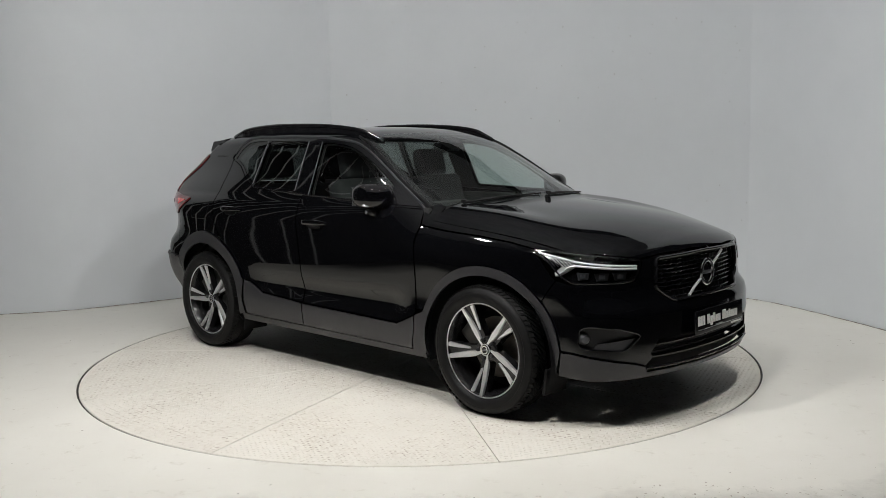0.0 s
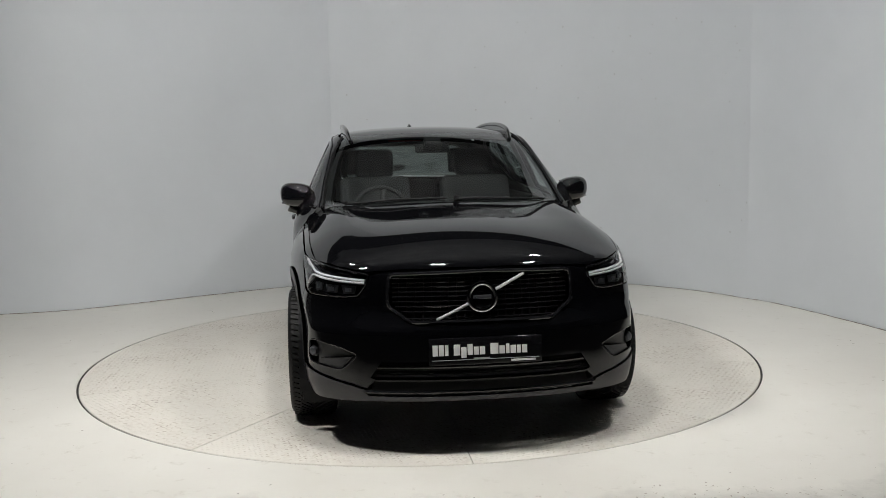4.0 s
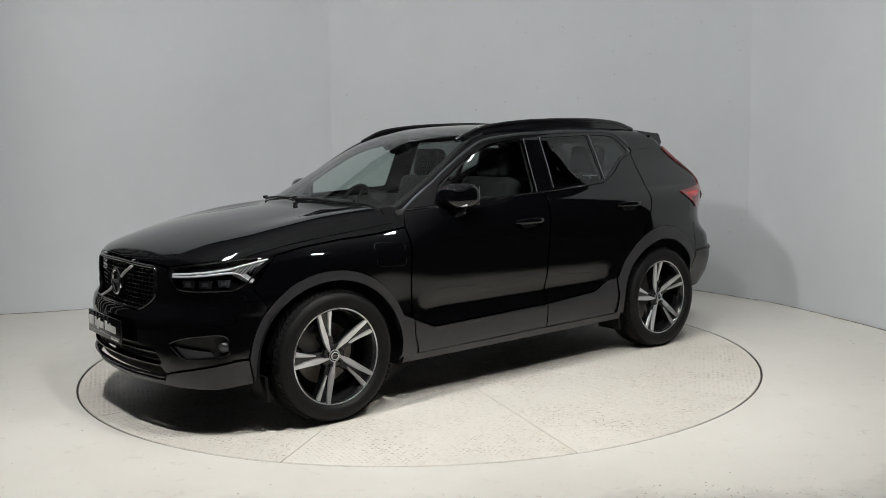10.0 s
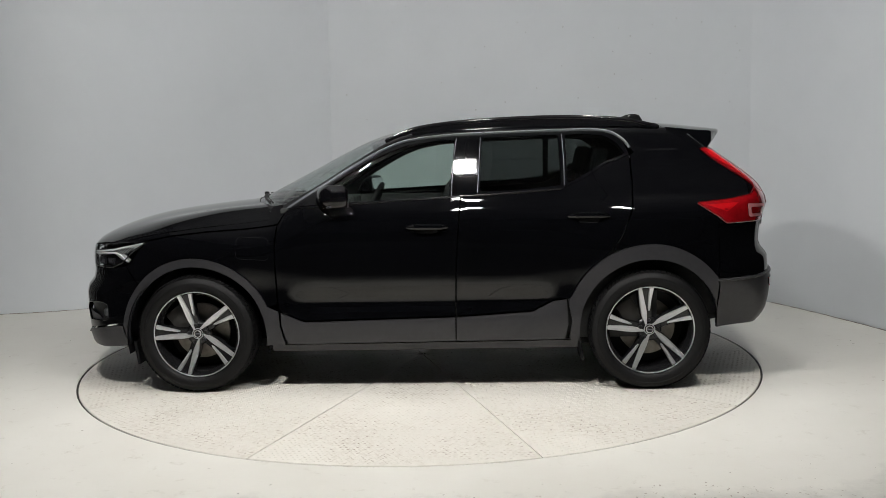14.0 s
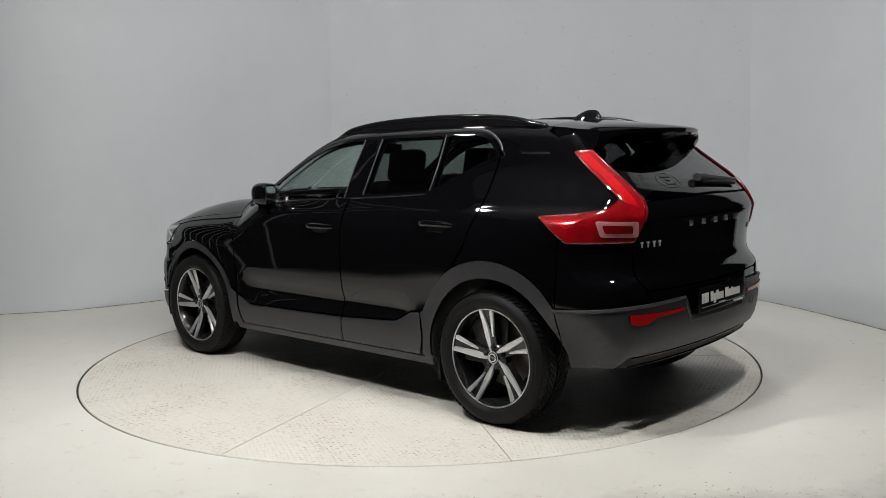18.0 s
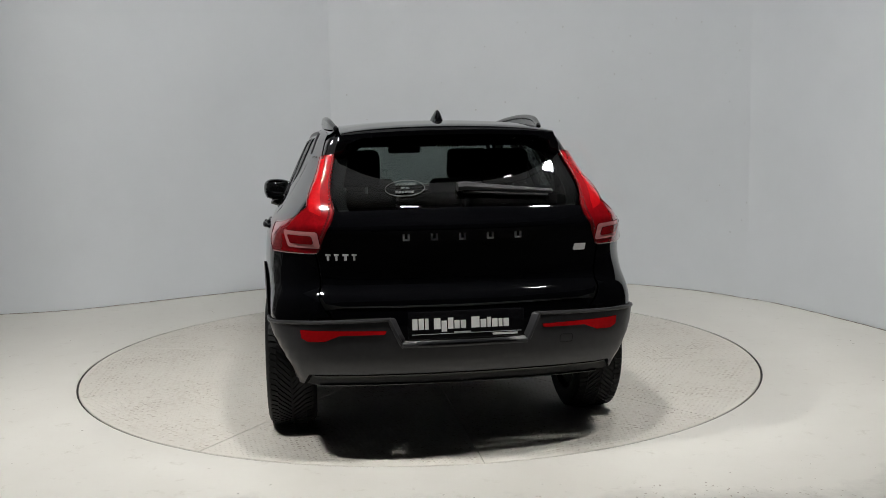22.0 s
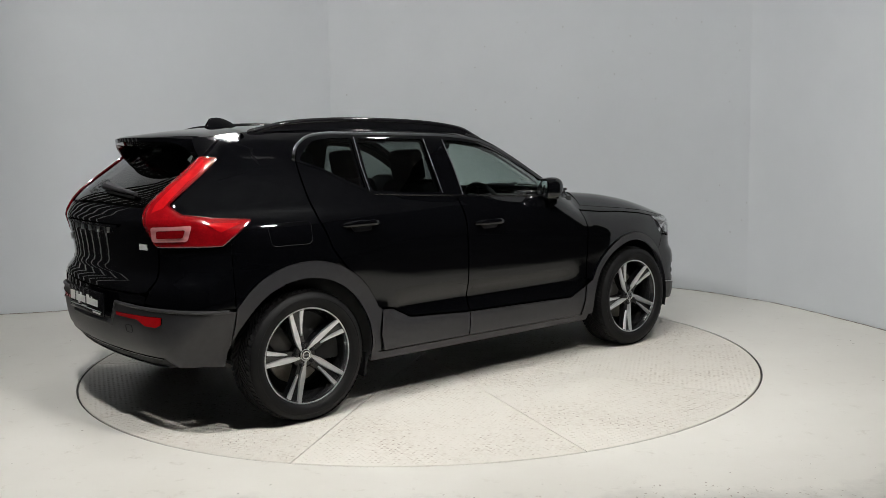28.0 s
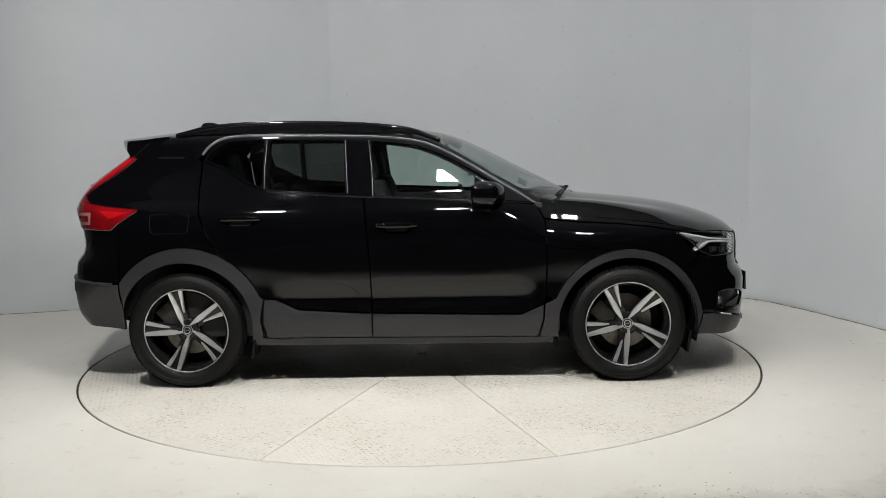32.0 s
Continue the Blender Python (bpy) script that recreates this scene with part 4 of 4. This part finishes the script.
        part("spoke", bar(back, -.005, .045), RIMBLACK, rim, smooth=False)
        a1 = a0 - radians(10)
        part("wheel_bolt", lathe([(.001, .078), (.0075, .078), (.0105, .075), (.0115, .070), (.0115, .05)], 12, m=pose(-.054 * math.cos(a1), 0, .054 * math.sin(a1))), BOLT, rim)
    part("hub", lathe([(.001, .066), (.062, .064), (.072, .055), (.075, .01)], 40), RIMBLACK, rim)
    cap = part("hub_cap", lathe([(.001, .0765), (.0235, .0765), (.0240, .0735), (.033, .073), (.034, .05)], 32), GLOSS, rim, "black hub cap with a bright ring")
    part("cap_ring", lathe([(.0165, .0765), (.0175, .0795), (.0225, .0795), (.0235, .0765)], 32), CHROME, cap, "bright ring")
    part("cap_ring", lathe([(.0285, .073), (.0295, .0755), (.0325, .0755), (.0335, .073)], 32), ALLOY, cap)
    part("cap_bar", box((.030, .003, .006), pose(0, .0785, 0), 0), SATIN, cap, smooth=False)
    return rim


first = wheel()
places = [(1.351, .803, 0, 1), (-1.351, .800, 0, -8), (1.351, -.803, 180, 11), (-1.351, -.800, 180, 0)]
for x, y, a, turn in places:
    m = Matrix.Translation(at(x, y, .3555)) @ pose(0, 0, 0, 0, 0, a) @ Matrix.Rotation(radians(turn), 4, "Y")
    if (x, y) == places[0][:2]:
        first.matrix_basis = m
    else:
        copy_thing(first, m)

for x, y, a, turn in places:  # wheel wells
    bm = bmesh.new()
    s = 1 if y > 0 else -1
    cz, r = (.338, .436) if x > 0 else (.366, .424)
    prof = [(math.cos(radians(t)), math.sin(radians(t))) for t in np.linspace(-14, 194 if x > 0 else 173, 28)]
    rings = [[bm.verts.new(at(x + r * c, s * w, max(cz + r * q, .19))) for c, q in prof] for w in (.87 if x > 0 else .78, .56)]
    for i in range(27):
        bm.faces.new((rings[0][i], rings[0][i + 1], rings[1][i + 1], rings[1][i]))
    bm.faces.new(rings[1])
    part("wheel_well", bm, MATTE, CAR, "black wheel-arch liner")
    part("mud_flap", box((.018, .19, .14), Matrix.Translation(at(x + (.385 if x > 0 else .40), s * .76, .235)) @ pose(0, 0, 0, 0, 8, 0), .004), MATTE, CAR)
part("underbody", box((3.2, 1.24, .05), Matrix.Translation(at(.10, 0, .245)), .01), MATTE, CAR, "black underbody tray")
tray = [(2.12, 0), (2.09, .40), (2.0, .60), (1.90, .72), (1.78, .78), (1.78, .52), (1.5, .50)]
part("underbody", prism(tray + [(x, -y) for x, y in tray[::-1][:-1]], .02, Matrix.Translation(at(0, 0, .275))), MATTE, CAR)
part("underbody", box((.46, 1.16, .05), Matrix.Translation(at(-1.70, 0, .36)) @ pose(0, 0, 0, 0, 14, 0), .01), MATTE, CAR)
part("underbody", box((1.78, 1.40, .06), Matrix.Translation(at(0, 0, .262)), .01), MATTE, CAR)
# ---- the car: fittings ----


def mirror(s):
    """A door mirror; s is 1 on the car's left."""
    bm = bmesh.new()
    bmesh.ops.create_uvsphere(bm, u_segments=28, v_segments=16, radius=1)
    for v in bm.verts:
        x, y, z = v.co
        q = lambda c, p: math.copysign(abs(c) ** p, c)
        x, y, z = q(x, .8), q(y, .68), q(z, .75)
        if x < -.55:
            x = -.55 - (x + .55) * .12
        v.co = (x * .096 - .03 * y, y * .106, z * .077 + .008 * y)
    m = Matrix.Translation(at(.500, s * .893, 1.162)) @ pose(0, 0, 0, 0, 0, s * 8) @ Matrix.Diagonal((1, s, 1, 1))
    bmesh.ops.transform(bm, matrix=m, verts=bm.verts)
    if s < 0:
        bmesh.ops.reverse_faces(bm, faces=bm.faces)
    body = part("door_mirror", bm, PAINT, CAR, "gloss black door mirror")
    part("mirror_glass", box((.004, .172, .108), Matrix.Translation(at(.4375, s * .893, 1.164)) @ pose(0, 0, 0, 0, 0, s * 23), .001), CHROME, body, "mirror glass")
    part("indicator", tube([at(.545, s * .822, 1.106), at(.566, s * .868, 1.104), at(.548, s * .935, 1.108), at(.508, s * .984, 1.116)], .007, 8, flat=.8), SATIN, body, "slim grey indicator strip")
    part("mirror_foot", tube([at(.52, s * .845, 1.055), at(.512, s * .885, 1.078), at(.498, s * .925, 1.104)], [.045, .038, .05], 12, flat=.55, up=(1, 0, 0)), GLOSS, body)


def handle(mode, s, x, z):
    pts = [(x + d, z + .004 * d) for d in np.linspace(.12, -.12, 13)]
    cup = panel("handle_cup", [(mode, rounded([(x + .075, z + .002), (x - .075, z + .002), (x - .06, z - .038), (x + .06, z - .038)], .02))], MATTE, CAR, off=.0015, thick=.003, gap=0, step=.03)
    lift = [.004, .015, .022] + [.025] * 7 + [.022, .015, .004]
    line = lay(mode, pts)
    line = line + slope(line) * np.array(lift)[:, None] + SHIFT
    part("door_handle", tube(line, [.009, .014, .0165] + [.0175] * 7 + [.0165, .014, .009], 10, flat=.65, up=(0, s, 0)), PAINT, CAR, "gloss black door handle")
    part("handle_inlay", tube([p + np.array((0, s * .008, .007)) for p in line[1:-1]], .002, 6), GLOSS, CAR)


for mode, s in (("side", 1), ("right", -1)):
    mirror(s)
    handle(mode, s, -.046, .984)
    handle(mode, s, -.990, 1.034)
    rail = spline([(-1.46, .53, 1.546), (-1.38, .545, 1.564), (-1.25, .560, 1.592), (-1.04, .570, 1.609), (-.77, .575, 1.614), (-.42, .572, 1.605), (-.17, .566, 1.588), (.03, .555, 1.560), (.14, .545, 1.520), (.22, .535, 1.488)], 5)
    bar = part("roof_rail", tube([at(x, s * y, z) for x, y, z in rail], [.010] + [.0145] * (len(rail) - 2) + [.010], 10, flat=1.1), GLOSS, CAR, "gloss black roof rail")
    bm = bmesh.new()
    low = lay("top", [(x, y) for x, y, z in rail])[:, 2] - .006
    cols = [[bm.verts.new(at(x, s * (y + d), q)) for d, q in ((.009, z), (.012, zl), (-.012, zl), (-.009, z))] for (x, y, z), zl in zip(rail[1:-1], low[1:-1])]
    for a, b in zip(cols, cols[1:]):
        for k in range(3):
            bm.faces.new((a[k], a[k + 1], b[k + 1], b[k]))
    part("rail_base", bm, GLOSS, bar)
    # mirror triangle and shut lines of the flaps
    panel("mirror_triangle", [(mode, [(.612, 1.119), (.785, 1.104), (.70, 1.158), (.585, 1.226), (.552, 1.232)])], GLOSS, CAR, off=-.001, thick=.004)
loop = lambda mode, poly: tube(run(mode, list(rounded(poly, .03, 5)) + [rounded(poly, .03, 5)[0]], .0002), .0014, 5)
part("charging_flap", loop("side", [(1.09, .938), (.895, .930), (.895, .80), (1.09, .812)]), MATTE, CAR, "shut line of the charging flap")
part("fuel_flap", loop("right", [(-1.30, 1.075), (-1.55, 1.068), (-1.54, .955), (-1.31, .955)]), MATTE, CAR, "shut line of the fuel flap")

# spoiler over the rear window
bm = bmesh.new()
cols = []
for y in np.linspace(-.565, .565, 25):
    e = abs(y) / .565
    zr = float(ROOF(-1.47) - .034 * (y / .6) ** 2 - .012 * (y / .62) ** 6)
    xt, zt = -1.915 + .135 * e ** 2.2, 1.534 - .018 * e ** 2
    zr2 = float(ROOF(-1.68) - .034 * (y / .6) ** 2 - .012 * (y / .62) ** 6)
    drop = .085 * ease(.74, .98, e)
    prof = [(-1.475, zr + .002), (-1.58, (zr + zr2) / 2 + .004), (-1.68 + .03 * e, zr2 + .006), (xt + .012, zt + .004), (xt, zt - .004), (xt + .004, zt - .026 - drop * .4), (xt + .05, zt - .050 - drop), (-1.70, 1.452 - drop), (-1.62, 1.452 - drop), (-1.50, 1.46)]
    cols.append([bm.verts.new(at(x, y * (1 - (.075 * ease(.5, 1, e) if i < 5 else .03 * ease(.5, 1, e) if i < 6 else 0)), z)) for i, (x, z) in enumerate(prof)])
for a, b in zip(cols, cols[1:]):
    for i in range(9):
        bm.faces.new((a[i], b[i], b[i + 1], a[i + 1]))
bm.faces.new(cols[0])
bm.faces.new(cols[-1][::-1])
spoiler = part("spoiler", bm, PAINT, CAR, "black rear roof spoiler", angle=40)
part("brake_lamp", box((.012, .30, .014), Matrix.Translation(at(-1.868, 0, 1.505)), .003), REDDEEP, spoiler, "dark red high brake lamp")

# aerial fin
bm = bmesh.new()
fin = []
for t in np.linspace(0, 1, 9):
    x, hgt, w = -1.275 - .18 * t, .064 * math.sin(math.pi * min(1, .08 + .62 * t)) ** .9 * (1 if t < .92 else .55), .024 + .012 * math.sin(math.pi * t)
    z0 = float(ROOF(x)) - .008
    fin.append([bm.verts.new(at(x, w * math.cos(a) * (1 - .55 * math.sin(a)), z0 + hgt * math.sin(a))) for a in np.linspace(0, math.pi, 9)])
for a, b in zip(fin, fin[1:]):
    for i in range(8):
        bm.faces.new((a[i], a[i + 1], b[i + 1], b[i]))
bm.faces.new(fin[0][::-1])
bm.faces.new(fin[-1])
part("aerial_fin", bm, PAINT, CAR, "black shark-fin aerial", angle=60)

# wipers
rearw = run("rear", [(.010, 1.250), (-.035, 1.252), (-.13, 1.246), (-.27, 1.236), (-.475, 1.222)], .022)
wiper = part("rear_wiper", tube(rearw, [.027, .029, .021, .018, .012], 8, flat=.8), CLAD, CAR, "matte black rear wiper")
part("blade", tube(run("rear", [(-.02, 1.236), (-.2, 1.226), (-.45, 1.212)], .010), .008, 6), RUBBER, wiper)
for a, b, c in (((.96, -.60), (1.03, -.33), (1.075, -.02)), ((1.09, .04), (1.04, .32), (.94, .60))):
    arm = part("front_wiper", tube(run("top", [a, ((a[0] + b[0]) / 2, (a[1] + b[1]) / 2), b, c], .006), [.009, .007, .006, .004], 8), MATTE, CAR, "matte black wiper arm")
    part("blade", tube(run("top", [((b[0] + a[0]) / 2 - .02, (b[1] + a[1]) / 2), (b[0] - .015, b[1]), (c[0] - .012, c[1])], -.002), .005, 6), RUBBER, arm)
    part("pivot", lathe([(.001, .018), (.016, .016), (.018, 0)], 14, "z", m=Matrix.Translation(run("top", [a], .008)[0])), MATTE, arm)

# grille
panel("grille_back", [("front", GRILLE)], MATTE, CAR, off=-.055, thick=.005, gap=-.02, step=.06)
line = rounded(GRILLE, .03, 4)
grille = part("grille_frame", tube(run("front", dense(list(line), .03).tolist() + [line[0]], .002), .011, 8, flat=.8), GLOSS, CAR, "gloss black grille frame")
for j, z in enumerate(np.linspace(.664, .848, 9)):
    half = .425 if z > .715 else .335 + (z - .642) / .073 * .095 - .01
    V, k = [], int(half / .052)
    edges = np.linspace(-half, half, 2 * k + 1)
    pts = []
    for a, b in zip(edges, edges[1:]):
        for t in (.04, .5, .96):
            pts.append((a + (b - a) * t, z + (.001 if t == .5 else 0)))
    p = run("front", pts, -.016)
    n = len(p) // 3
    for i in range(n):
        part("grille_slat", tube(p[3 * i:3 * i + 3], .0046, 6, flat=.9), GLOSS, grille)
for u in np.linspace(-.40, .40, 21):
    lo = .655 if abs(u) < .34 else .655 + (abs(u) - .335) / .11 * .07
    part("grille_post", tube(run("front", [(u, lo), (u, .75), (u, .855)], -.034), .0035, 5), MATTE, grille)
ring = run("front", [(.064 * math.cos(t), .753 + .064 * math.sin(t)) for t in np.linspace(0, 2 * math.pi, 41)], .010)
badge = part("front_emblem", tube(ring, .0115, 10, flat=.7, up=(1, 0, 0)), CHROME, CAR, "round chrome emblem with a diagonal bar")
part("emblem_back", lathe([(.001, .004), (.055, .004), (.058, 0)], 32, "z", m=Matrix.Translation(run("front", [(0, .753)], .0)[0]) @ pose(0, 0, 0, 0, 86, 0)), GLOSS, badge)
part("emblem_bar", box((.006, .085, .018), Matrix.Translation(run("front", [(0, .753)], .012)[0]), .002), SATIN, badge, "plain grey bar in place of lettering")
part("emblem_bar", tube(run("front", [(.205, .853), (.13, .818), (.060, .783)], .006), .0075, 6), SILVER, badge)
part("emblem_bar", tube(run("front", [(-.060, .725), (-.13, .690), (-.215, .648)], .008), .0075, 6), SILVER, badge)

# fog lamps
for k in (1, -1):
    fog = [(k * u, v) for u, v in FOG]
    pod = panel("fog_recess", [("front", fog)], CLAD, CAR, "charcoal fog-lamp recess", off=-.028, thick=.005, gap=-.02, step=.05)
    part("recess_edge", tube(run("front", rounded(fog, .03, 4).tolist() + [rounded(fog, .03, 4)[0]], -.003), .0045, 6), GLOSS, pod)
    c = run("front", [(k * .845, .478)], -.016)[0]
    d = Vector((.80, k * .60, 0))
    part("fog_lamp", lathe([(.001, .016), (.018, .013), (.026, .002), (.032, -.02)], 20, "z", m=Matrix.Translation(c) @ d.to_track_quat("Z", "Y").to_matrix().to_4x4()), STRIP, pod, "small grey fog lamp")
    panel("recess_wing", [("front", [(k * u, v) for u, v in [(.60, .478), (.79, .455), (.80, .432), (.66, .418)]])], CLAD, pod, off=-.010, thick=.01, gap=0, step=.04)


def plate(x, z, tilt, face):
    """A black show plate with white bars in place of its writing."""
    m = Matrix.Translation(at(x, 0, z)) @ pose(0, 0, 0, 0, tilt, 0 if face > 0 else 180)
    p = part("show_plate", box((.014, .530, .126), m, .006), GLOSS, CAR, "black show plate with plain white bars")
    u = -.247
    words = [[(.0235, 0, .050)] * 2 + [(.016, 0, .050)], [(.029, 0, .050), (.0245, -.012, .037), (.024, 0, .050), (.0235, 0, .037), (.024, 0, .037)],
             [(.037, 0, .050), (.026, 0, .037), (.016, 0, .045), (.026, 0, .037), (.0175, 0, .037), (.0245, 0, .037)]]
    for word in words:
        for wide, low, high in word:
            part("print_bar", box((.003, wide, high - low), m @ pose(.0075, u + wide / 2, -.017 + (low + high) / 2), 0), WHITE, p, smooth=False)
            u += wide + .0050
        u += .020
    part("print_bar", box((.003, .075, .006), m @ pose(.0075, -.02, -.0335), 0), GREYPRINT, p, smooth=False)
    part("print_bar", box((.003, .50, .0025), m @ pose(.0075, 0, -.0385), 0), GREYPRINT, p, smooth=False)
    part("print_bar", box((.003, .115, .009), m @ pose(.0075, .175, -.049), 0), WHITE, p, smooth=False)


plate(2.262, .516, -2, 1)
plate(-2.196, .655, -2, -1)

# tailgate trim
panel("gate_ledge", [("rear", [(.42, 1.082), (-.40, 1.082), (-.36, 1.068), (.38, 1.068)])], GLOSS, gate, off=.014, thick=.02, gap=0, step=.04)
# flat black panel stands in for the shade of a hollow pocket
panel("letter_inset", [("rear", spline([(.40, 1.066), (-.40, 1.066), (-.33, 1.046), (-.24, 1.028), (.22, 1.028), (.32, 1.046)], 1, True))], GLOSS, gate, "flat dark panel for the shaded pocket under the ledge", off=.001, thick=.002, gap=0, step=.04)
for u in (.268, .138, .005, -.128, -.262):
    p = run("rear", [(u, 1.050)], .006)[0]
    for dy, w in ((-.011, .009), (.011, .009), (0, .016)):
        part("chrome_letter_bar", box((.008, w, .030 if w < .01 else .008), Matrix.Translation(p + Vector((0, dy, 0 if w < .01 else -.011))), .001), SILVER, gate, smooth=False)
for u, w in ((.622, .030), (.584, .028), (.544, .034), (.506, .028)):
    p = run("rear", [(u, .962)], .003)[0]
    part("chrome_badge_bar", box((.006, w * .8, .008), Matrix.Translation(p + Vector((0, 0, .012))), .001), SILVER, gate, smooth=False)
    part("chrome_badge_bar", box((.006, w * .35, .026), Matrix.Translation(p), .001), SILVER, gate, smooth=False)
panel("white_badge", [("rear", [(-.548, .992), (-.606, .990), (-.602, .960), (-.543, .962)])], WHITE, gate, "small white square badge", off=.004, thick=.005, gap=0, step=.03)
FAINT = plain("faint_print", (.033, .040, .040), .5, vary=.05)
oval = [(.285 + .105 * math.cos(t), 1.264 + .036 * math.sin(t)) for t in np.linspace(0, 2 * math.pi, 32, endpoint=False)]
inner = [(.285 + .101 * math.cos(t), 1.264 + .033 * math.sin(t)) for t in np.linspace(0, 2 * math.pi, 32, endpoint=False)]
st = panel("window_sticker", [("rear", oval, inner)], FAINT, gate, "faint oval window sticker with plain bars", off=.002, thick=.001, gap=0, step=.02)
for z, w, k in ((1.281, .110, 7), (1.264, .050, 2), (1.247, .100, 6)):
    for n in range(k):
        u = .285 - w / 2 + w * (n + .5) / k
        panel("print_bar", [("rear", [(u + w / k * .38, z + .005), (u - w / k * .38, z + .005), (u - w / k * .38, z - .005), (u + w / k * .38, z - .005)])], FAINT, st, off=.002, thick=.001, gap=0, step=.03)
for n in range(9):
    u = .085 - n * .021
    panel("print_bar", [("rear", [(u + .007, 1.463), (u - .007, 1.463), (u - .007, 1.449), (u + .007, 1.449)])], FAINT, gate, off=.002, thick=.001, gap=0, step=.03)
panel("windscreen_sticker", [("top", [(.865, .50), (.865, .63), (.80, .615), (.80, .49)])], glass("sticker_film", (.5, .55, .55), .3), CAR, "clear sticker on the windscreen", off=-.012, thick=.001, gap=0, step=.03)

SMOKE = plain("smoky_print", (.010, .010, .011), .12, vary=.05)
for mode in ("side", "right"):
    for n in range(8):
        x = -1.392 - n * .021
        panel("print_bar", [(mode, [(x + .007, 1.415), (x - .007, 1.415), (x - .007, 1.404), (x + .007, 1.404)])], SMOKE, CAR, "small faint print bar" if n == 0 else "", off=.001, thick=.001, gap=0, step=.03)
part("tow_cover", tube(run("rear", list(rounded([(-.448, .578), (-.506, .578), (-.506, .540), (-.448, .540)], .012, 4)) + [rounded([(-.448, .578), (-.506, .578), (-.506, .540), (-.448, .540)], .012, 4)[0]], .0125), .0016, 5), MATTE, CAR, "shut line of the tow-eye cover")

# ---- the car: cabin ----
tub = part("cabin_tub", box((1.74, 1.56, .06), Matrix.Translation(at(-.02, 0, .32)), .01), TRIM, CAR, "dark cabin floor")
for s in (1, -1):
    part("door_card", box((2.25, .03, .80), Matrix.Translation(at(-.28, s * .785, .70)) @ pose(0, 0, 0, s * 4, 0, 0), .01), TRIM, tub)
    part("door_card", box((.75, .03, .75), Matrix.Translation(at(-1.55, s * .72, .80)), .01), TRIM, tub)
part("bulkhead", box((.05, 1.5, .75), Matrix.Translation(at(.93, 0, .66)), .01), TRIM, tub)
part("load_floor", box((.85, 1.36, .05), Matrix.Translation(at(-1.55, 0, .68)), .01), TRIM, tub)
lining = [(x, y * .96) for x, y in roof]
panel("roof_lining", [("top", lining)], LINER, CAR, off=-.045, thick=.004, gap=.02, step=.09)
dash = part("dashboard", prism([(.95, 1.075), (.62, 1.065), (.50, 1.03), (.47, .94), (.55, .80), (.60, .55), (.95, .55)], 1.46, Matrix.Translation(at(0, .73, 0)) @ Matrix.Rotation(radians(90), 4, "X"), .015), TRIM, CAR, "dark dashboard")
part("centre_screen", box((.02, .19, .24), Matrix.Translation(at(.485, .0, .94)) @ pose(0, 0, 0, 0, -12, 0), .01), GLOSS, dash, "black touch screen")
part("instrument_hood", box((.16, .34, .05), Matrix.Translation(at(.60, -.36, 1.085)), .02, 3), TRIM, dash)
wheel_ring = [Vector((.185 * math.cos(t), .185 * math.sin(t), 0)) for t in np.linspace(0, 2 * math.pi, 33)]
tilt = Matrix.Translation(at(.42, -.36, 1.02)) @ pose(0, 0, 0, 0, 66, 0)
sw = part("steering_wheel", tube([tilt @ v for v in wheel_ring], .016, 8, caps=False), MATTE, CAR, "black steering wheel")
part("steering_boss", lathe([(.001, -.02), (.06, -.015), (.07, .03)], 20, "z", m=tilt), MATTE, sw)
for a in (10, 170, 270):
    part("steering_spoke", tube([tilt @ Vector((.05 * math.cos(radians(a)), .05 * math.sin(radians(a)), 0)), tilt @ Vector((.18 * math.cos(radians(a)), .18 * math.sin(radians(a)), 0))], .02, 8, flat=.5), MATTE, sw)


def seat(x, y, wide=.52, back=.64, head=True):
    s = part("seat", box((.52, wide, .17), Matrix.Translation(at(x + .12, y, .60)) @ pose(0, 0, 0, 0, -8, 0), .06, 4), CLOTH, CAR, "charcoal cloth and leather seat")
    part("backrest", box((.15, wide * .96, back), Matrix.Translation(at(x - .16, y, .93)) @ pose(0, 0, 0, 0, -17, 0), .065, 4), CLOTH, s)
    if head:
        part("headrest", box((.10, .27, .20), Matrix.Translation(at(x - .275, y, 1.335)) @ pose(0, 0, 0, 0, -12, 0), .045, 4), CLOTH, s)
        for k in (-.06, .06):
            part("headrest_post", tube([at(x - .23, y + k, 1.18), at(x - .265, y + k, 1.27)], .007, 6), SATIN, s)
    return s


seat(.02, .36)
seat(.02, -.36)
seat(-.82, .42, .44, .55)
seat(-.82, -.42, .44, .55)
seat(-.82, 0, .38, .52, False)
part("inside_mirror", box((.03, .23, .065), Matrix.Translation(at(.26, 0, 1.44)) @ pose(0, 0, 0, 0, -10, 0), .02, 3), GLOSS, CAR, "black inside mirror")
part("camera_pod", box((.14, .11, .05), Matrix.Translation(at(.30, 0, 1.478)) @ pose(0, 0, 0, 0, 24, 0), .015), MATTE, CAR)
# ---- what moves ----
def motions():
    turn = hermite([0, 6, 9, 13, 19, 23, 28, 32], [-45.19, -103.85, -133.26, -173.79, -233.59, -272.76, -322.02, -362.05])
    times = [0, .1, .2, .35] + [.5 * k for k in range(1, 64)] + [31.65, 31.8, 31.9, 32.0]
    for thing in (CAR, TABLE):
        walk(thing, [(t, pose(0, 0, 0, 0, 0, float(turn(t)))) for t in times])


motions()
